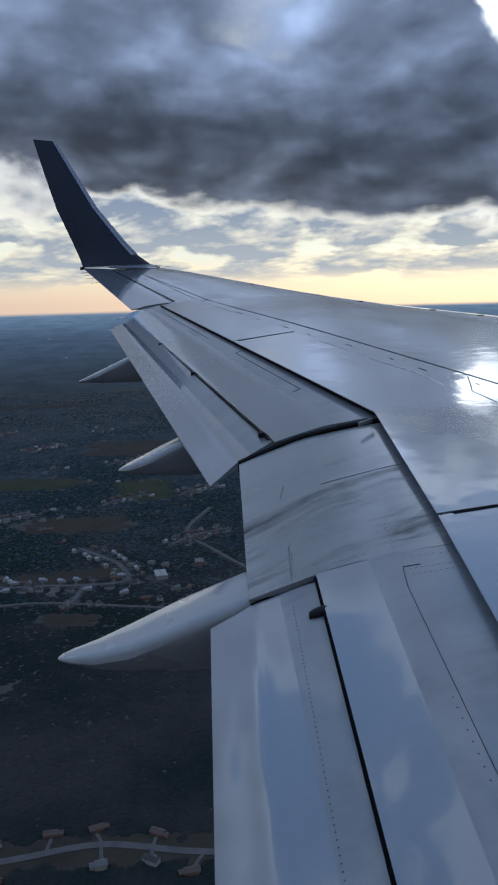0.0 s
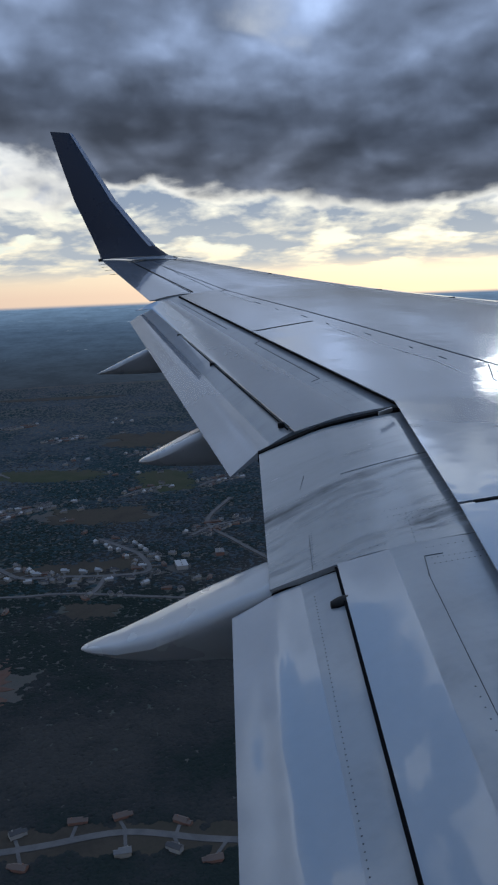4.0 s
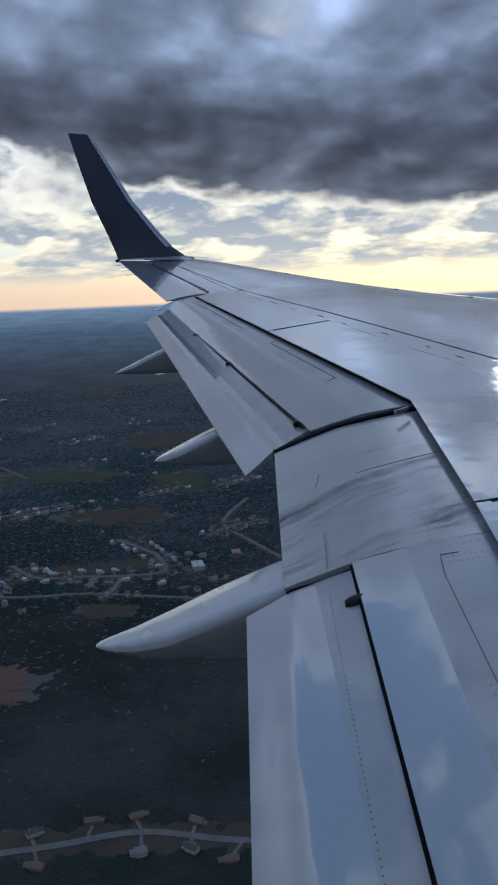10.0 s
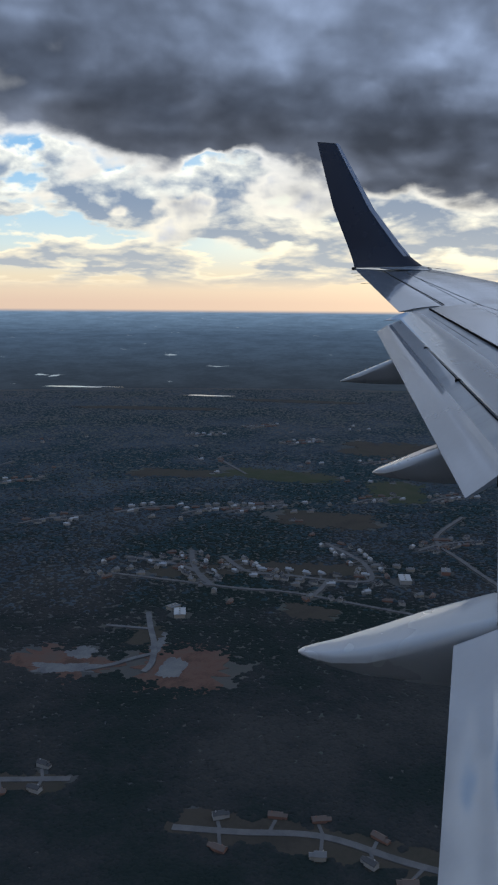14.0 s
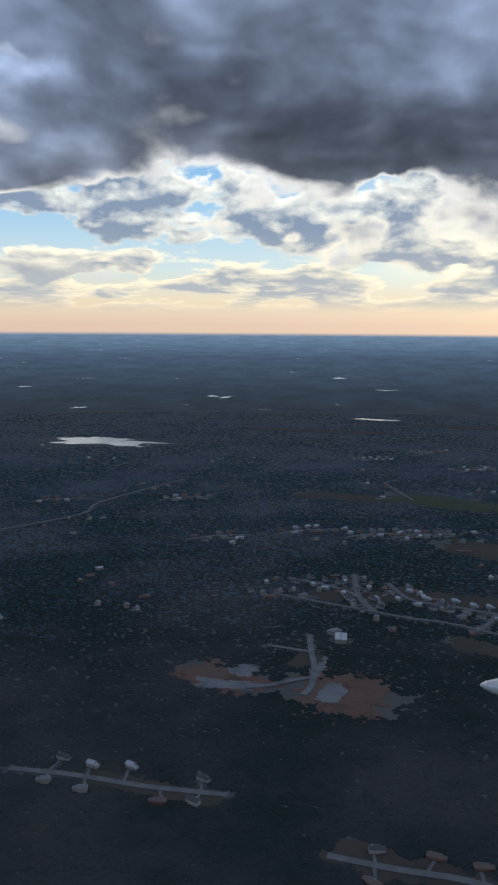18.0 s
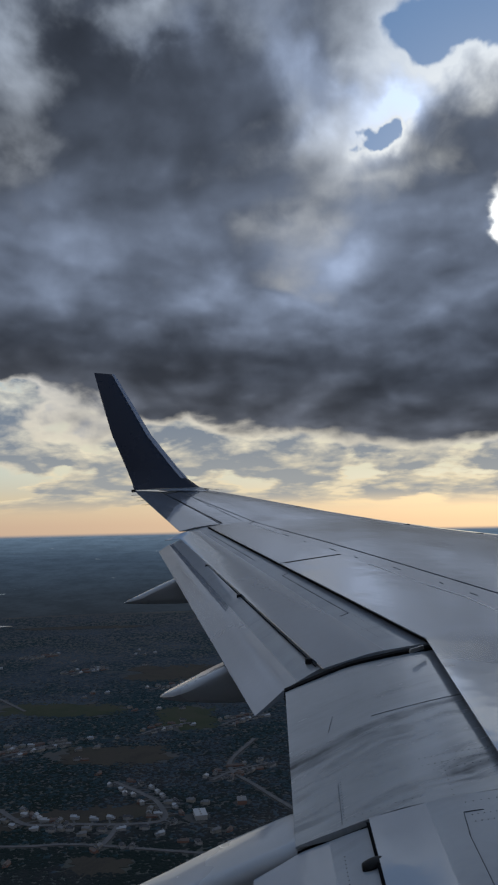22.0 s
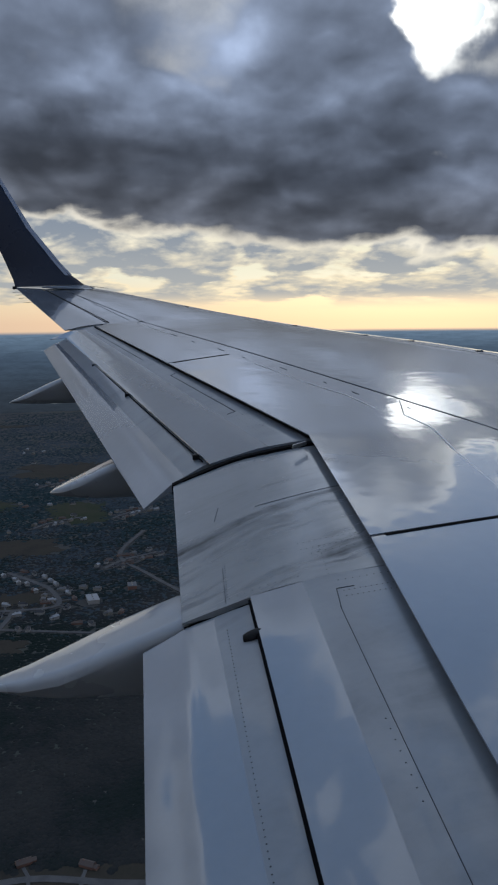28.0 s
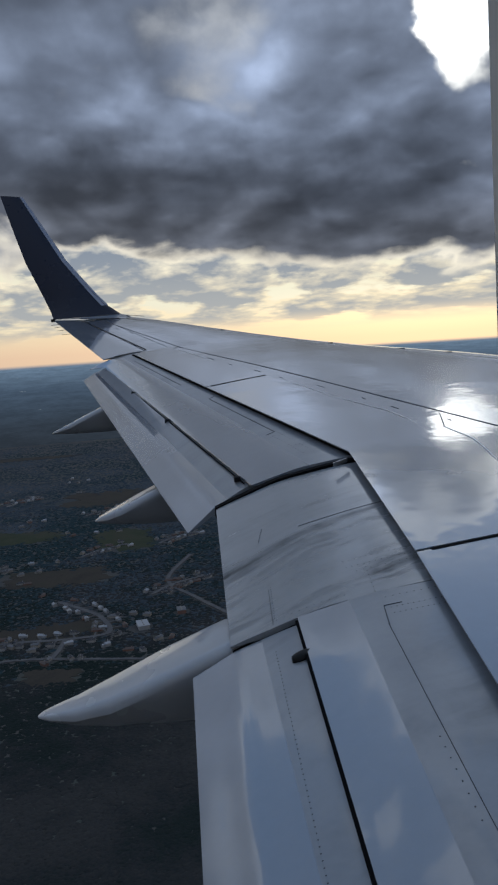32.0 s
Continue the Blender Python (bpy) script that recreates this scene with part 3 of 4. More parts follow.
def on_flap(x, y):
    """Height of the inner inboard flap's skin."""
    y0, z0, y1, z1 = along(x, [(-0.5, -0.96, -1.24, -0.29, -1.32), (1.40, -1.0, -1.005, -0.311, -1.087), (2.73, -1.05, -0.827, -0.326, -0.929)])
    f = min(1.0, max(0.0, (y - y0) / (y1 - y0)))
    return Vector((x, y, z0 + (z1 - z0) * sag(f, 1.9)))


def on_outer(x, y):
    y0, z0, y1, z1 = along(x, [(2.735, -1.05, -0.825, -0.094, -1.013), (3.5, -1.06, -0.735, -0.105, -0.93), (4.262, -1.07, -0.635, -0.116, -0.84)])
    f = min(1.0, max(0.0, (y - y0) / (y1 - y0)))
    return Vector((x, y, z0 + (z1 - z0) * sag(f, 1.9)))


def on_aft(x, y):
    y0, z0, y1, z1 = along(x, [(-0.5, -0.45, -1.302, 0.03, -1.475), (1.62, -0.42, -1.054, 0.034, -1.237), (2.72, -0.40, -0.938, 0.04, -1.105)])
    f = min(1.0, max(0.0, (y - y0) / (y1 - y0)))
    return Vector((x, y, z0 + (z1 - z0) * sag(f, 1.4)))


def line(where, a, b, n=10):
    return [where(a[0] + (b[0] - a[0]) * f, a[1] + (b[1] - a[1]) * f) for f in np.linspace(0, 1, n)]


for where, a, b, w in ((on_flap, (2.50, -0.585), (0.4, -0.56), 0.0012), (on_flap, (2.62, -0.60), (2.48, -0.585), 0.0022), (on_flap, (2.62, -0.66), (2.62, -0.60), 0.002), (on_outer, (3.62, -0.90), (3.56, -0.45), 0.0011), (on_outer, (3.05, -0.26), (2.76, -0.245), 0.0014), (on_outer, (3.7, -0.30), (3.55, -0.27), 0.0011)):
    strip(line(where, a, b), w, LINE, "panel_joint", lift=0.002, parent=inner if where is on_flap else outer)
# rivets
def rivets(rows, parent):
    bm = bmesh.new()
    for where, a, b, n in rows:
        for f in np.linspace(0, 1, n):
            p = where(a[0] + (b[0] - a[0]) * f, a[1] + (b[1] - a[1]) * f)
            ring = [bm.verts.new(p + Vector((0.0021 * math.cos(q), 0.0021 * math.sin(q), 0.0008))) for q in np.linspace(0, 2 * math.pi, 7, endpoint=False)]
            base = [bm.verts.new(v.co - Vector((0, 0, 0.006))) for v in ring]
            bm.faces.new(ring)
            for i in range(7):
                bm.faces.new((ring[i], base[i], base[(i + 1) % 7], ring[(i + 1) % 7]))
    ob = part("rivets", bm, LINE, parent, "dark flush rivet heads", smooth=False)
    return tagged(ob, kind="stuff")


rivets([(on_aft, (2.6, -0.235), (0.7, -0.215), 90)], aft)
rivets([(on_flap, (2.68, -0.62), (2.68, -0.84), 10), (on_flap, (2.60, -0.62), (2.60, -0.86), 14), (on_flap, (2.56, -0.62), (2.56, -0.86), 14), (on_flap, (1.9, -0.56), (1.6, -0.555), 8)], inner)
rivets([(on_outer, (3.0, -0.55), (3.0, -0.84), 14), (on_outer, (3.06, -0.55), (3.06, -0.84), 14), (on_outer, (2.95, -0.58), (2.95, -0.82), 10), (on_outer, (2.78, -0.50), (2.78, -0.26), 10),
        (on_outer, (3.0, -0.62), (2.75, -0.60), 8), (on_outer, (4.2, -0.80), (4.2, -0.3), 14), (on_outer, (3.06, -0.27), (2.80, -0.255), 14)], outer)


def on_outboard(x, y):
    y0, z0, y1, z1 = along(x, [(4.345, -1.063, -0.614, -0.315, -0.741), (10.45, 0.42, -0.03, 0.965, -0.178)])
    f = min(1.0, max(0.0, (y - y0) / (y1 - y0)))
    return Vector((x, y, z0 + (z1 - z0) * sag(f, 1.9)))


def mid(x, f):
    a, b = along(x, [(4.44, -1.04, -0.295), (10.45, 0.42, 0.965)])
    return on_outboard(x, a + (b - a) * f)


rivets([(mid, (4.6, 0.42), (6.6, 0.44), 50), (mid, (4.6, 0.50), (5.1, 0.50), 14), (mid, (4.8, 0.30), (4.8, 0.52), 8), (mid, (5.1, 0.36), (5.1, 0.52), 8)], outboard)
for a, b, w in (((6.7, 0.46), (5.2, 0.44), 0.004), ((6.7, 0.46), (6.75, 0.38), 0.004), ((5.2, 0.44), (5.16, 0.53), 0.004), ((9.9, 0.5), (7.6, 0.48), 0.004)):
    strip(line(mid, a, b), w, LINE, "panel_joint", lift=0.002, parent=outboard)
rivets([(upper, (6.2, 0.80), (8.6, 0.80), 60), (upper, (6.2, 0.83), (8.6, 0.83), 60), (upper, (5.6, 0.70), (7.2, 0.70), 30)], wing)
# short scuffs and fasteners on the wing skin
for x, s_, n in ((5.3, 0.20, 0.10), (5.75, 0.205, 0.06), (6.4, 0.21, 0.12), (7.1, 0.20, 0.07), (7.6, 0.205, 0.16), (8.3, 0.20, 0.10), (8.9, 0.21, 0.20), (9.6, 0.20, 0.12), (4.8, 0.21, 0.05), (11.3, 0.2, 0.15), (12.4, 0.17, 0.2), (13.1, 0.15, 0.15)):
    strip([upper(x + n * f, s_ + 0.002 * f) for f in (0, 0.5, 1)], 0.007, LINE, "scuff", lift=0.002)
# hinge fitting at the corner of the spoilers
strip([Vector((4.20, -0.80, -0.625)), Vector((4.15, -0.74, -0.632)), Vector((4.14, -0.72, -0.635))], 0.006, SILVER, "fitting", "bright metal fitting", lift=0.012, deep=0.02)
# slat joints along the leading edge
for x in (7.4, 8.18, 8.79, 9.9, 10.94, 12.2):
    p = upper(x, 0.955)
    part("slat_joint", box(x - 0.02, x + 0.02, p.y - 0.03, p.y + 0.03, p.z - 0.02, p.z + 0.004), LINE, wing)

# winglet details: bright front edge, root fairing, rear light and discharge wicks
rings = []
for x, ya, za, yb, zb, th in WL[2:]:
    b, a = Vector((x, yb, zb)), Vector((x, ya, za))
    back = b.lerp(a, 0.10)
    rings.append([b + Vector((0, -0.016, 0)), back + Vector((-th * 0.5 - 0.006, 0, 0)), back + Vector((th * 0.5 + 0.006, 0, 0))])
part("leading_edge", loft(rings), DULL, winglet, "dull metal leading edge")
rings = []
for x, ya, za, yb, zb, th in WL[:2]:
    a, b = Vector((x, ya, za)), Vector((x, yb, zb))
    rings.append([a.lerp(b, f) + Vector((-w * th * 0.75, 0, -abs(w) * 0.01)) for f, w in ((0, .05), (.25, .6), (.5, .9), (.75, 1), (.95, .6), (1, 0), (.9, -.8), (.5, -.9), (0, -.05))])
rings.insert(0, [p + Vector((-0.22, 0, -0.035)) for p in rings[0]])
part("winglet_root", loft(rings), PAINT, wing, "grey blended winglet root")
part("position_light", box(15.08, 15.16, 2.20, 2.27, 0.595, 0.645), RUBBER, winglet, "dark rear position light")
strip([Vector((14.6 + 0.5 * f, 0.62 + 0.33 * f, 0.575 + 0.06 * f)) for f in np.linspace(0, 1, 5)], 0.02, RUBBER, "light_strip", lift=0.01)
for x in (13.2, 13.7, 14.1, 14.45):
    y, z = along(x, [(10.64, 1.0, -0.084), (15.05, 2.22, 0.62)])
    strip([Vector((x, y - 0.02, z)), Vector((x + 0.01, y + 0.05, z - 0.003)), Vector((x + 0.02, y + 0.13, z - 0.008))], 0.004, RUBBER, "static_wick", deep=0.006, parent=aileron)

# ---- land ----
def land_paint(name, colours, scale, rough=0.95, bump=0.0):
    """Ground cover in several tones, mixed at two scales."""
    m = bpy.data.materials.new(name)
    m.use_nodes = True
    k, b = Graph(m.node_tree), m.node_tree.nodes["Principled BSDF"]
    at = k.node("ShaderNodeNewGeometry").outputs["Position"]
    wide, fine = k.noise(at, scale, 8, 0.62, 0.4), k.noise(at, scale * 16, 6, 0.65)
    mixed = k.math("ADD", k.math("MULTIPLY", wide, 0.7), k.math("MULTIPLY", fine, 0.3))
    k.put(b.inputs["Base Color"], k.ramp(k.step(mixed, 0.32, 0.68), [(i / (len(colours) - 1), c) for i, c in enumerate(colours)]))
    b.inputs["Roughness"].default_value, b.inputs["Specular IOR Level"].default_value = rough, 0.1
    if bump:
        n = k.node("ShaderNodeBump")
        n.inputs["Strength"].default_value, n.inputs["Distance"].default_value = 1.0, bump
        k.put(n.inputs["Height"], k.noise(at, 0.09, 6, 0.7))
        k.put(b.inputs["Normal"], n.outputs[0])
    return m


GROUND = land_paint("winter_woodland_floor", [(0.046, 0.052, 0.055), (0.062, 0.064, 0.065), (0.078, 0.073, 0.067), (0.058, 0.066, 0.058)], 0.0016, bump=1.0)
GRASS = land_paint("dull_winter_grass", [(0.030, 0.040, 0.022), (0.042, 0.048, 0.028), (0.055, 0.050, 0.036)], 0.012)
STRAW = land_paint("dry_brown_grass", [(0.036, 0.033, 0.028), (0.054, 0.046, 0.037), (0.040, 0.039, 0.029)], 0.010)
CLAY = land_paint("red_clay", [(0.060, 0.040, 0.032), (0.105, 0.062, 0.048), (0.090, 0.070, 0.060)], 0.02)
GRAVEL = land_paint("grey_gravel", [(0.085, 0.085, 0.09), (0.12, 0.12, 0.125), (0.16, 0.155, 0.15)], 0.03)
ROAD = land_paint("worn_pale_asphalt", [(0.085, 0.083, 0.085), (0.13, 0.125, 0.125)], 0.05)
WATER = material("still_water", (0.02, 0.025, 0.03), 0.06, vary=0.05, spec=0.6)
ROOFS = [material("dark_shingle_roof", (0.05, 0.05, 0.055), 0.85, grain=0.4, stain=0.1), material("grey_shingle_roof", (0.13, 0.13, 0.135), 0.85, grain=0.4, stain=0.1), material("brown_shingle_roof", (0.10, 0.075, 0.065), 0.85, grain=0.4, stain=0.1), material("pale_metal_roof", (0.27, 0.28, 0.30), 0.45, grain=0.4, stain=0.1)]
SIDING = [material("white_siding", (0.30, 0.295, 0.29), 0.7, grain=0.3, stain=0.1), material("beige_siding", (0.28, 0.26, 0.23), 0.7, grain=0.3, stain=0.1), material("brick_wall", (0.20, 0.11, 0.085), 0.8, grain=0.3, stain=0.1)]
rng = np.random.default_rng(7)

bm = bmesh.new()
rad = [0, 350, 800, 1300, 2000, 2900, 3900, 4930]
rows = [[bm.verts.new((0, 0, 0))]] + [[bm.verts.new((r * math.cos(q), r * math.sin(q), 0)) for q in np.linspace(0, 2 * math.pi, 96, endpoint=False)] for r in rad[1:]]
for i in range(96):
    bm.faces.new((rows[0][0], rows[1][i], rows[1][(i + 1) % 96]))
for a, b in zip(rows[1:], rows[2:]):
    for i in range(96):
        bm.faces.new((a[i], b[i], b[(i + 1) % 96], a[(i + 1) % 96]))
ground = tagged(link("ground", bm, GROUND, smooth=False), "dark bare winter woodland and fields far below", "ground", kind="structure")
ground.location.z = LAND

LEVEL = [0.2]
clearings = []  # circles kept free of trees: x, y, radius


def patch(name, label, category, x, y, rx, ry, turn, mat, height, ragged=0.22, n=64):
    """A field, yard or pond with an uneven outline."""
    LEVEL[0] += 0.03
    height = LEVEL[0]
    bm = bmesh.new()
    c, sn = math.cos(radians(turn)), math.sin(radians(turn))
    ring = []
    for i in range(n):
        q = 2 * math.pi * i / n
        r = 1 + (ragged + 0.2) * (noise.noise((math.cos(q) * 1.6 + x, math.sin(q) * 1.6 + y, 3.1)) + 0.7 * noise.noise((math.cos(q) * 5 + y, math.sin(q) * 5, x)))
        sq = 1 / max(abs(math.cos(q)), abs(math.sin(q))) ** 0.55
        u, v = rx * r * sq * math.cos(q), ry * r * sq * math.sin(q)
        ring.append(bm.verts.new((u * c - v * sn, u * sn + v * c, 0)))
    low = [bm.verts.new(v.co - Vector((0, 0, height + 0.5))) for v in ring]
    bm.faces.new(ring)
    for i in range(n):
        bm.faces.new((ring[i], low[i], low[(i + 1) % n], ring[(i + 1) % n]))
    ob = tagged(link(name, bm, mat, smooth=False), label, category, kind="structure")
    ob.location = (x, y, LAND + height)
    long, short = max(rx, ry), min(rx, ry)
    for f in np.linspace(-0.95, 0.95, 3 + int(2 * long / short)):
        d = Vector((c, sn)) if rx >= ry else Vector((-sn, c))
        clearings.append((x + d.x * f * (long - short * 0.5), y + d.y * f * (long - short * 0.5), short * (0.55 if name in ('verge', 'yard') else 1.25 if name == 'lake' else 0.8)))
    return ob


def curve(points, step=14.0):
    """A smooth way through the given points."""
    pts = [Vector((*p, 0)) for p in points]
    ext = [pts[0] * 2 - pts[1]] + pts + [pts[-1] * 2 - pts[-2]]
    out = []
    for i in range(1, len(ext) - 2):
        a, b, c, d = ext[i - 1:i + 3]
        n = max(2, int((c - b).length / step))
        for k in range(n):
            t = k / n
            out.append(0.5 * ((2 * b) + (c - a) * t + (2 * a - 5 * b + 4 * c - d) * t * t + (3 * b - a - 3 * c + d) * t ** 3))
    return out + [pts[-1]]


ROADS = [0.9]


def road(points, width, label="pale asphalt road through bare woods", mat=None, name="road", height=0.9):
    ROADS[0] += 0.004
    height = ROADS[0]
    way = curve(points)
    rings = []
    for i, p in enumerate(way):
        d = (way[min(i + 1, len(way) - 1)] - way[max(i - 1, 0)]).normalized()
        side = Vector((-d.y, d.x, 0)) * width / 2
        rings.append([p - side, p + side, p + side - Vector((0, 0, height + 0.5)), p - side - Vector((0, 0, height + 0.5))])
    ob = tagged(link(name, loft(rings), mat or ROAD, smooth=False), label, "road", kind="structure")
    ob.location.z = LAND + height
    for p in way:
        clearings.append((p.x, p.y, width * 0.5 + 6))
    return way


def house_kind(w, d, h, roof, wall, label):
    """A gabled house: walls, roof with eaves, chimney, driveway-side garage."""
    ob = thing("house", label, "house", "houses in the suburb")
    bm = box(-w / 2, w / 2, -d / 2, d / 2, -0.5, h)
    part("wall", bm, wall, ob, smooth=False)
    shed = part("garage", box(w / 2 - 0.3, w / 2 + 6, -d / 2 + 1, d / 2 - 2, -0.5, h * 0.75), wall, ob, smooth=False)
    e, top = 0.7, h + d * 0.32
    ring = lambda x: [Vector((x, -d / 2 - e, h - 0.2)), Vector((x, 0, top)), Vector((x, d / 2 + e, h - 0.2)), Vector((x, d / 2 + e, h - 0.5)), Vector((x, 0, top - 0.35)), Vector((x, -d / 2 - e, h - 0.5))]
    slope = part("roof", loft([ring(-w / 2 - e), ring(w / 2 + e)]), roof, ob, smooth=False)
    ring2 = lambda x: [Vector((x, -d / 2 + 0.4, h * 0.74)), Vector((x, -0.5, h * 0.74 + 2.2)), Vector((x, d / 2 - 1.4, h * 0.74)), Vector((x, d / 2 - 1.4, h * 0.70)), Vector((x, -d / 2 + 0.4, h * 0.70))]
    part("garage_roof", loft([ring2(w / 2), ring2(w / 2 + 6.5)]), roof, shed, smooth=False)
    part("chimney", box(-w / 4 - 0.6, -w / 4 + 0.6, -1.4, -0.2, h, top + 1.2), wall, slope, smooth=False)
    return ob


KINDS = [
    house_kind(15, 10, 6.0, ROOFS[0], SIDING[0], "white sided house with dark shingle roof"),
    house_kind(14, 11, 6.2, ROOFS[1], SIDING[1], "beige sided house with grey shingle roof"),
    house_kind(18, 10, 3.8, ROOFS[2], SIDING[2], "low brick house with brown shingle roof"),
    house_kind(13, 10, 6.0, ROOFS[3], SIDING[0], "white house with pale metal roof"),
]
used = [False] * len(KINDS)


def house(x, y, turn):
    k = int(rng.integers(len(KINDS)))
    m = pose(x, y, LAND + 0.5, 0, 0, turn) @ Matrix.Scale(0.78, 4)
    if used[k]:
        copy_thing(KINDS[k], m).scale = (0.78, 0.78, 0.78)
    else:
        KINDS[k].matrix_basis, used[k] = m, True
    clearings.append((x, y, 9))


def houses_along(way, every, setback, skip=0.15, both=True):
    gone = 0.0
    for a, b in zip(way, way[1:]):
        gone += (b - a).length
        if gone < every:
            continue
        gone = 0.0
        d = (b - a).normalized()
        n = Vector((-d.y, d.x, 0))
        for sgn in ((1, -1) if both else (1,)):
            if rng.random() < skip:
                continue
            p = b + n * sgn * (setback + rng.uniform(-5, 9)) + d * rng.uniform(-8, 8)
            house(p.x, p.y, math.degrees(math.atan2(d.y, d.x)) + rng.uniform(-28, 28) + (180 if sgn < 0 else 0))
            q = b + n * sgn * 3
            drive = [(q.x, q.y), (p.x - n.x * sgn * 6, p.y - n.y * sgn * 6)]
            road(drive, 3.4, "pale concrete driveway", ROAD, "driveway", 0.8)


# suburb streets, the nearest first
s1 = road([(672, 640), (694, 566), (712, 480), (738, 395)], 9)
houses_along(s1, 34, 24, 0.35)
s2 = road([(690, 262), (700, 200), (716, 120), (700, 40), (690, -40)], 9)
houses_along(s2, 34, 24, 0.35)
patch("verge", "dull winter lawns round the houses", "grass", 712, 480, 30, 90, 8, STRAW, 0.25)
patch("verge", "dull winter lawns round the houses", "grass", 705, 120, 46, 150, 0, STRAW, 0.25)
s3 = road([(1481, 652), (1470, 560), (1440, 500), (1383, 452)], 10)
houses_along(s3, 22, 22, 0.05)
s4 = road([(1560, 545), (1480, 515), (1400, 470), (1370, 440)], 10)
houses_along(s4, 22, 22, 0.05)
s5 = road([(1540, 470), (1490, 430), (1460, 393), (1462, 320), (1457, 245), (1474, 172), (1560, 190), (1610, 222), (1690, 290)], 10)
houses_along(s5, 24, 22, 0.05)
road([(1457, 245), (1400, 250), (1340, 262)], 9)
patch("yard", "bare graded earth round new houses", "yard", 1440, 500, 60, 90, 20, STRAW, 0.25)
patch("yard", "bare graded earth round new houses", "yard", 1510, 300, 60, 140, 10, STRAW, 0.25)
road([(1378, 640), (1372, 500), (1366, 380), (1372, 300), (1340, 150), (1310, 20)], 8)
for x, y, n in ((1856, 785, 9), (1896, 629, 8), (1942, 528, 14), (2948, 620, 12), (3288, 857, 14), (2990, 1010, 10), (2200, 60, 12), (1750, 60, 12), (2120, 250, 8), (1700, 950, 9), (2050, 1250, 7), (1850, 1560, 8), (2650, 300, 9)):
    w = road([(x - 60, y + 40), (x, y), (x + 50, y - 70)], 8)
    houses_along(w, 150 / max(4, n), 22, 0.1)
# lone houses and hamlets in the woods
for _ in range(46):
    r, q = math.exp(rng.uniform(math.log(1350), math.log(3600))), radians(rng.uniform(-6, 48))
    for _ in range(int(rng.integers(1, 5))):
        house(r * math.cos(q) + rng.uniform(-60, 60), r * math.sin(q) + rng.uniform(-60, 60), rng.uniform(0, 180))
# building sites on red clay
patch("building_site", "bare red clay building site", "building site", 1000, 545, 48, 72, -10, CLAY, 0.30, 0.4)
patch("gravel_yard", "grey gravel yard on a building site", "gravel yard", 985, 530, 16, 48, 14, GRAVEL, 0.5, 0.3)
patch("gravel_yard", "grey gravel yard on a building site", "gravel yard", 1040, 530, 22, 20, -20, GRAVEL, 0.5, 0.3)
patch("building_site", "bare red clay building site", "building site", 1030, 375, 66, 74, 10, CLAY, 0.30, 0.45)
patch("parking_lot", "empty grey asphalt parking lot", "parking lot", 1026, 388, 30, 18, 4, GRAVEL, 0.5, 0.05)
patch("gravel_yard", "pale gravel yard beside a lane", "gravel yard", 1105, 440, 36, 13, 10, GRAVEL, 0.5, 0.3)
patch("verge", "mown winter grass round a school", "grass", 1120, 470, 40, 28, 0, STRAW, 0.2)
road([(985, 500), (1010, 470), (1036, 452), (1060, 430)], 8, mat=GRAVEL)
road([(1210, 498), (1150, 470), (1090, 440), (1030, 420), (1000, 420)], 9, mat=GRAVEL)
road([(1140, 540), (1143, 500), (1146, 468)], 7, mat=GRAVEL)


def long_building(x, y, w, d, h, turn, roof, wall, label, name="school_building"):
    ob = thing(name, label, "building", at=(0, 0, 0))
    part("wall", box(-w / 2, w / 2, -d / 2, d / 2, -0.5, h), wall, ob, smooth=False)
    part("roof", box(-w / 2 - 0.6, w / 2 + 0.6, -d / 2 - 0.6, d / 2 + 0.6, h, h + 0.5), roof, ob, smooth=False)
    for i in range(3):
        part("roof_unit", box(-w / 3 + i * w / 3 - 1.5, -w / 3 + i * w / 3 + 1.5, -1, 1, h + 0.5, h + 2), SIDING[1], ob, smooth=False)
    ob.matrix_basis = pose(x, y, LAND + 0.5, 0, 0, turn)
    clearings.append((x, y, max(w, d) * 0.7))


long_building(1216, 446, 30, 18, 6, 20, ROOFS[3], SIDING[1], "long school building with pale metal roof")
long_building(1240, 466, 20, 14, 5, -30, ROOFS[1], SIDING[1], "low school wing with grey flat roof")
long_building(1490, 110, 36, 20, 7, 12, ROOFS[3], SIDING[0], "white commercial building with pale flat roof", "warehouse")
long_building(1560, 40, 26, 16, 6, 5, ROOFS[1], SIDING[2], "brick commercial building with grey roof", "warehouse")
# water tower
tower = thing("water_tower", "white dome-topped water tank in the woods", "water tower")
bm = bmesh.new()
bmesh.ops.create_uvsphere(bm, u_segments=20, v_segments=10, radius=9, matrix=Matrix.Diagonal((1, 1, 0.62, 1)))
part("tank", bm, SIDING[0], tower)
bm = bmesh.new()
bmesh.ops.create_cone(bm, segments=16, radius1=3.2, radius2=2.2, depth=22, cap_ends=True)
column = part("column", bm, SIDING[0], tower)
column.location.z = -14
tower.location = (1180, 120, LAND + 26)
clearings.append((1180, 120, 14))
# fields and water
patch("field", "dull brown winter field", "field", 2290, 850, 70, 130, 10, STRAW, 0.25)
patch("field", "dull green pasture among woods", "field", 2350, 560, 90, 170, -6, GRASS, 0.25)
patch("field", "green pasture among woods", "field", 2230, 190, 120, 90, 10, GRASS, 0.25)
patch("field", "green pasture by a hedge", "field", 1290, 250, 36, 48, -14, STRAW, 0.25)
patch("field", "dull brown winter field", "field", 1880, 330, 80, 120, 0, STRAW, 0.25)
patch("field", "dull brown winter field", "field", 2900, 250, 160, 200, 0, STRAW, 0.25)
patch("field", "pale dry field far off", "field", 3700, 1500, 60, 330, 10, STRAW, 0.25)
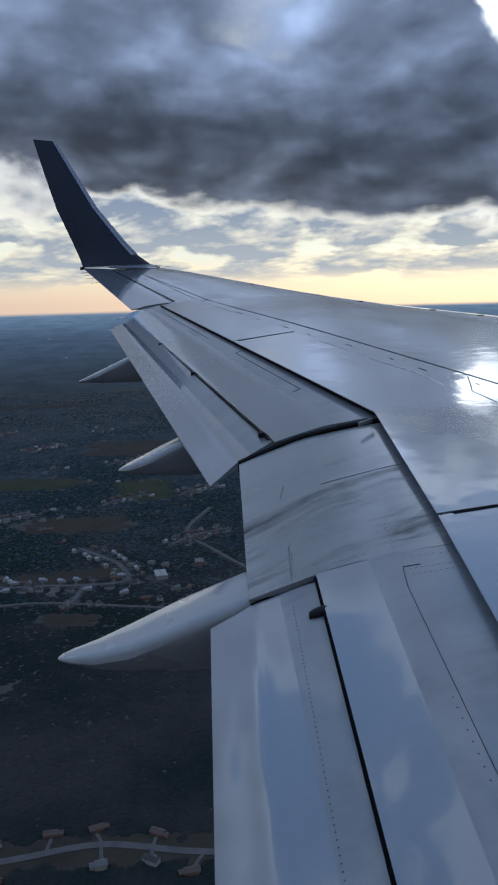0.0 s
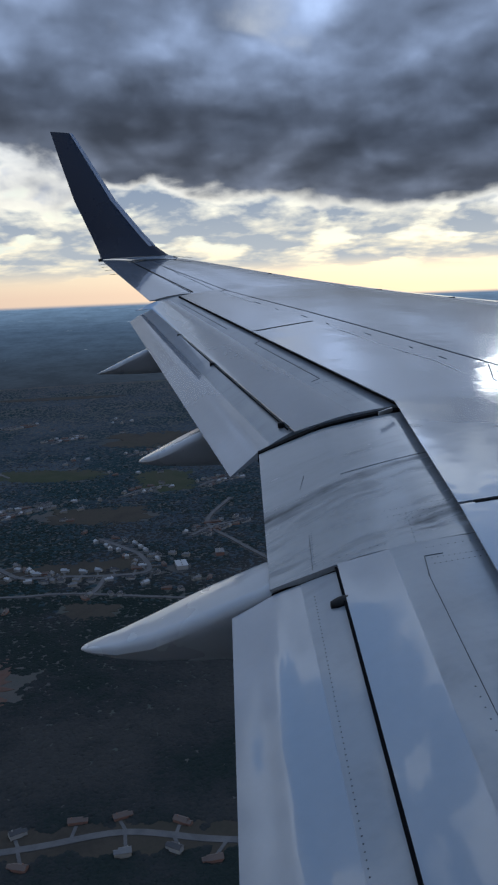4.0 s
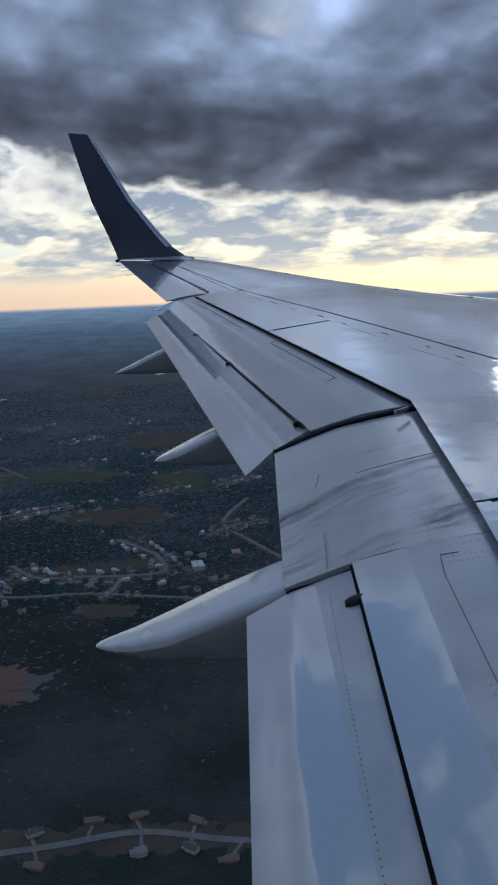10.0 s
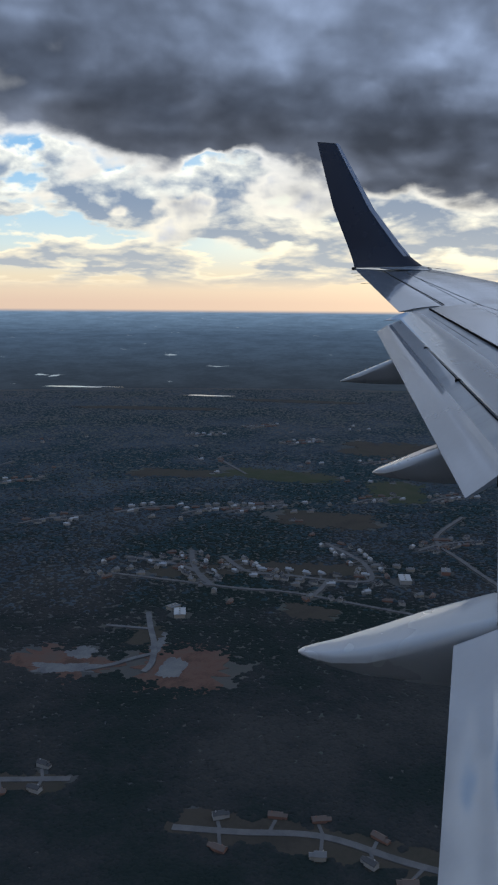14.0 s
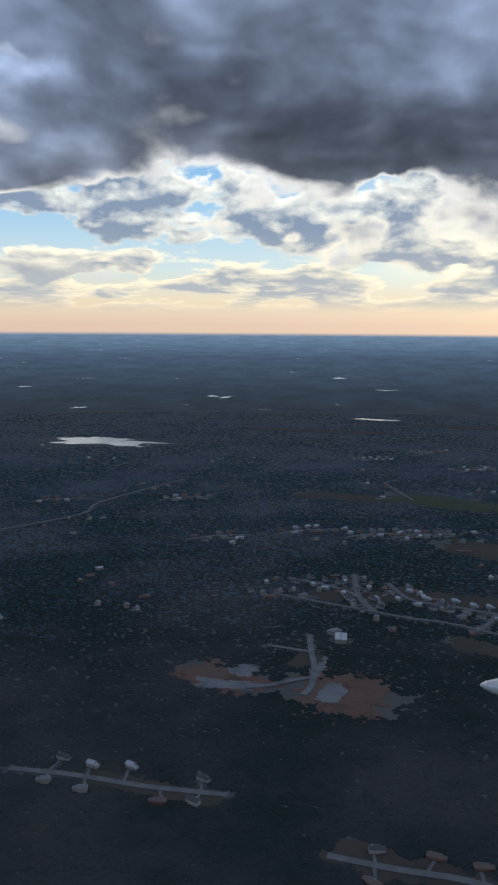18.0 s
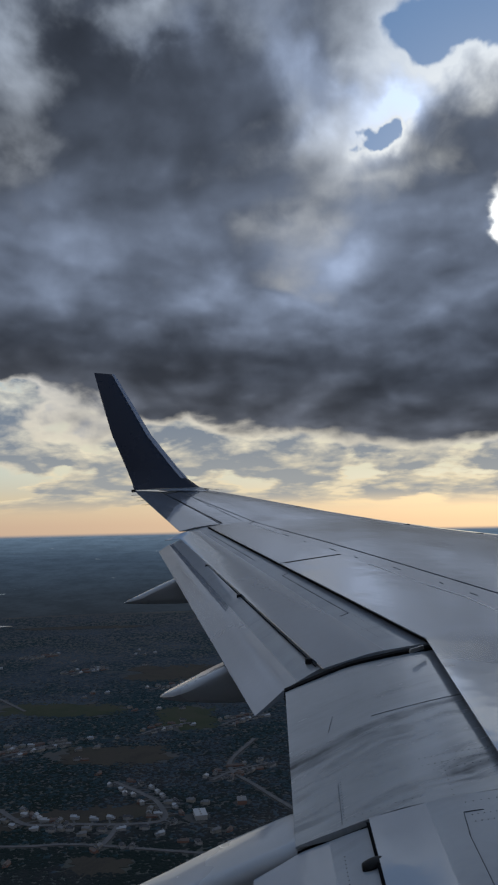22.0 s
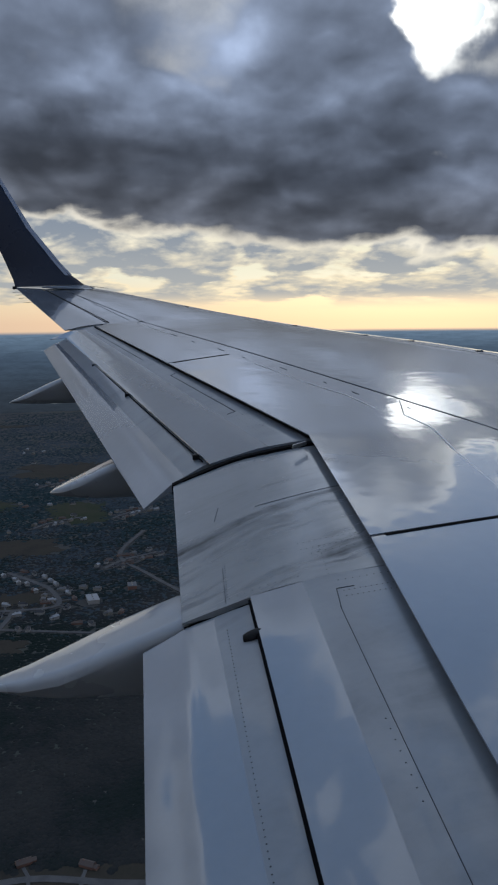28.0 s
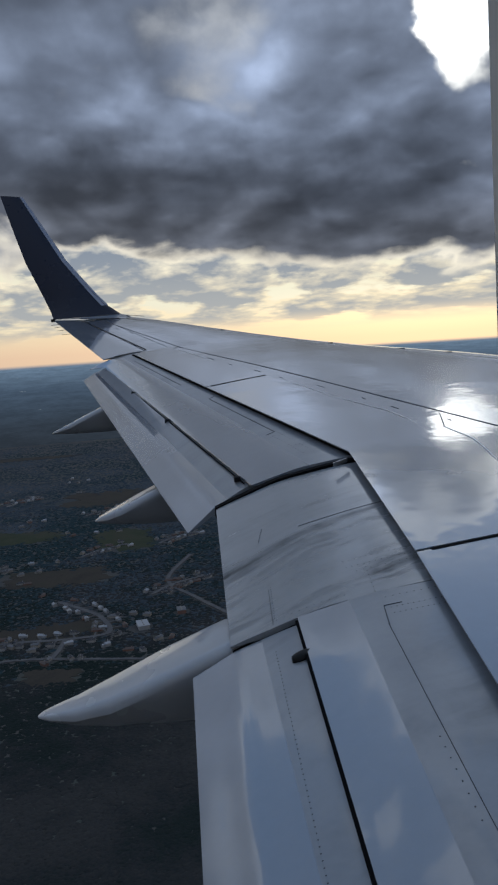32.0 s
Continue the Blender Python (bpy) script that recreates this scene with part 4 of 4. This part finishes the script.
patch("field", "pale dry field far off", "field", 4200, 900, 60, 300, 4, STRAW, 0.25)
patch("lake", "pale lake reflecting the sky", "lake", 2900, 2160, 105, 210, 14, WATER, 0.4, 0.5)
patch("pond", "small pale pond among fields", "lake", 4300, 1400, 30, 120, 6, WATER, 0.4, 0.4)
patch("pond", "small pale pond among fields", "lake", 4500, 2300, 40, 200, 6, WATER, 0.4, 0.4)
road([(2625, 777), (2560, 800), (2450, 730), (2334, 646)], 9)
road([(2300, 1400), (1900, 1420), (1752, 1374), (1620, 1400), (1500, 1440)], 9)
road([(2000, 20), (1790, 70), (1640, 10), (1500, -60)], 9)

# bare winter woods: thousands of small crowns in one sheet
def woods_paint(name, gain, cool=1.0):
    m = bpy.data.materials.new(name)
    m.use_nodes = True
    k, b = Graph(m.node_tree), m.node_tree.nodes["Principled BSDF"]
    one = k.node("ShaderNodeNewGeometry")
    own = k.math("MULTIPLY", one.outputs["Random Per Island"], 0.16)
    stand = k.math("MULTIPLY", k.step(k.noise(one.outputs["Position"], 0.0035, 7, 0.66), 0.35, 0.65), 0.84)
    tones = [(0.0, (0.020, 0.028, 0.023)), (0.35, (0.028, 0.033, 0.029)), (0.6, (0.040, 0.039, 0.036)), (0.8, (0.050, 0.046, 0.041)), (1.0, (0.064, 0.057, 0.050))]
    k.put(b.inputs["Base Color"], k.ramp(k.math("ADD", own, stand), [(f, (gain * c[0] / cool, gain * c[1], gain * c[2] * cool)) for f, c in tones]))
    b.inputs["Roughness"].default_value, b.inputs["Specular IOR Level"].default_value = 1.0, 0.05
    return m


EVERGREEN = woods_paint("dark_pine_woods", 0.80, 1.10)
# same tones for the far woods, paled and blued: distance haze in the colour
FAR_HAZED = woods_paint("haze_tinted_far_woods", 1.42, 1.34)


def woods(count, r0, r1, size, mat, label, lean=1.0, fade=None):
    r = np.exp(rng.uniform(math.log(r0), math.log(r1), count))
    q = np.radians(rng.uniform(-9, 50, count))
    xy = np.stack([r * np.cos(q), r * np.sin(q)], 1)
    keep = np.ones(count, bool)
    if fade:
        keep &= rng.random(count) < np.clip((r - fade[0]) / (fade[1] - fade[0]), 0, 1)
    # ragged forest edges
    loose = 1 + np.array([0.55 * noise.noise((x * 0.022, y * 0.022, 5.2)) + 0.35 * noise.noise((x * 0.07, y * 0.07, 2.2)) for x, y in xy])
    for cx, cy, cr in clearings:
        keep &= (xy[:, 0] - cx) ** 2 + (xy[:, 1] - cy) ** 2 > (cr * np.where(cr > 25, loose, 1.0)) ** 2
    # glades
    keep &= np.array([noise.noise((x * 0.004, y * 0.004, 1.7)) > -0.85 for x, y in xy])
    xy = xy[keep]
    n = len(xy)
    tall = rng.uniform(0.13, 0.26, n) * size * lean
    wide = rng.uniform(0.34, 0.62, n) * size
    k5 = np.arange(5) * 2 * math.pi / 5
    shape = np.zeros((n, 11, 3))
    turn = rng.uniform(0, 6.28, n)[:, None] + k5
    jit = rng.uniform(0.4, 1.5, (n, 10))
    shape[:, 0:5, 0], shape[:, 0:5, 1] = np.cos(turn) * wide[:, None] * (0.7 + 0.5 * jit[:, :5]), np.sin(turn) * wide[:, None] * (0.7 + 0.5 * jit[:, :5])
    shape[:, 0:5, 2] = 0.02 * tall[:, None]
    shape[:, 5:10, 0], shape[:, 5:10, 1] = np.cos(turn + 0.6) * wide[:, None] * (0.25 + 0.45 * jit[:, 5:]), np.sin(turn + 0.6) * wide[:, None] * (0.25 + 0.45 * jit[:, 5:])
    shape[:, 5:10, 2] = tall[:, None] * rng.uniform(0.45, 0.75, (n, 5))
    shape[:, 10, 2] = tall
    shape[:, :, 0] += xy[:, 0:1]
    shape[:, :, 1] += xy[:, 1:2]
    tris = []
    for i in range(5):
        j = (i + 1) % 5
        tris += [(i, j, 5 + i), (j, 5 + j, 5 + i), (5 + i, 5 + j, 10)]
    faces = (np.array(tris)[None] + (np.arange(n) * 11)[:, None, None]).reshape(-1, 3)
    me = bpy.data.meshes.new("woods")
    me.vertices.add(n * 11)
    me.vertices.foreach_set("co", shape.reshape(-1))
    me.loops.add(len(faces) * 3)
    me.loops.foreach_set("vertex_index", faces.reshape(-1).astype(np.int32))
    me.polygons.add(len(faces))
    me.polygons.foreach_set("loop_start", (np.arange(len(faces)) * 3).astype(np.int32))
    me.update(calc_edges=True)
    me.polygons.foreach_set("use_smooth", [True] * len(faces))
    me.materials.append(mat)
    ob = tagged(new("woods", me), label, "woods", kind="stuff")
    ob.location.z = LAND
    return ob


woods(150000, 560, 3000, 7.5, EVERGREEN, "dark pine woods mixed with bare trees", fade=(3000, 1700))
woods(110000, 1300, 4850, 11.0, FAR_HAZED, "winter woods far off, haze painted into their pale blue-grey", 0.7, fade=(1300, 2600))

# ---- the cabin side and its window ----
PANEL = material("cabin_side_panel", (0.84, 0.82, 0.79), 0.5, vary=0.05, grain=6, stain=1.0)


def opening(y, z, hy, hz, r, n=10):
    pts = []
    for cy, cz, q0 in ((y + hy - r, z + hz - r, 0), (y - hy + r, z + hz - r, 90), (y - hy + r, z - hz + r, 180), (y + hy - r, z - hz + r, 270)):
        pts += [(cy + r * math.cos(radians(q0 + 90 * i / n)), cz + r * math.sin(radians(q0 + 90 * i / n))) for i in range(n + 1)]
    return pts


def holed_wall(name, mat, x0, x1, outer, hole_in, hole_out, label):
    """A wall between x0 and x1 with a rounded opening that flares from hole_in to hole_out."""
    bm = bmesh.new()
    loops = []
    for x, pts in ((x0, hole_in), (x1, hole_out)):
        loops.append([bm.verts.new((x, y, z)) for y, z in pts])
    n = len(hole_in)
    edge = []
    for x in (x0, x1):
        row = []
        for y, z in hole_in:
            dy, dz = y - 0.095, z - 0.02
            f = min(outer[0] / max(abs(dy), 1e-6), outer[1] / max(abs(dz), 1e-6))
            row.append(bm.verts.new((x, 0.095 + dy * f, 0.02 + dz * f)))
        edge.append(row)
    for i in range(n):
        j = (i + 1) % n
        bm.faces.new((loops[0][i], loops[0][j], loops[1][j], loops[1][i]))
        bm.faces.new((loops[0][i], loops[0][j], edge[0][j], edge[0][i]))
        bm.faces.new((loops[1][i], loops[1][j], edge[1][j], edge[1][i]))
        bm.faces.new((edge[0][i], edge[0][j], edge[1][j], edge[1][i]))
    return tagged(link(name, bm, mat), label, "wall", kind="structure")


holed_wall("wall_cabin", PANEL, 0.085, 0.135, (14.0, 1.3), opening(0.1132, 0.01, 0.180, 0.228, 0.078), opening(0.1132, 0.01, 0.1717, 0.22, 0.07), "pale plastic cabin side panel with window opening")
tagged(link("floor", box(-3.3, 0.085, -2.3, 2.5, -1.34, -1.28), PANEL, smooth=False), "plain cabin floor", "floor", kind="structure")
tagged(link("ceiling", box(-3.3, 0.085, -2.3, 2.5, 1.32, 1.36), PANEL, smooth=False), "plain cabin ceiling", "ceiling", kind="structure")
tagged(link("wall_far", box(-3.36, -3.3, -2.3, 2.5, -1.34, -0.16), PANEL, smooth=False), "plain far cabin side below its windows", "wall", kind="structure")
tagged(link("wall_far_upper", box(-3.36, -3.3, -2.3, 2.5, 0.22, 1.36), PANEL, smooth=False), "plain far cabin side above its windows", "wall", kind="structure")
tagged(link("wall_front", box(-3.3, 0.085, -2.36, -2.30, -1.34, 1.36), PANEL, smooth=False), "plain cabin partition", "wall", kind="structure")
tagged(link("wall_rear", box(-3.3, 0.085, 2.5, 2.56, -1.34, 1.36), PANEL, smooth=False), "plain cabin partition", "wall", kind="structure")


def hull(name, q0, q1, label):
    """The rounded upper or lower shell of the fuselage."""
    rings = []
    for q in np.linspace(q0, q1, 16):
        c, sn = math.cos(radians(q)), math.sin(radians(q))
        rings.append([Vector((-1.745 + (1.88 + d) * c * 1.0, y, 1.3 * math.copysign(1, sn) + (1.0 + d) * (sn - 0.0) - 0.0)) for y, d in ((-13.9, 0), (14.1, 0), (14.1, -0.06), (-13.9, -0.06))])
    return tagged(link(name, loft(rings), SHELL), label, "fuselage", kind="structure")


SHELL = material("white_fuselage_paint", (0.70, 0.70, 0.70), 0.25, coat=0.5, vary=0.05, grain=1, stain=0.5)
hull("wall_crown", 0, 180, "white rounded fuselage crown")
hull("wall_belly", 180, 360, "white rounded fuselage belly")
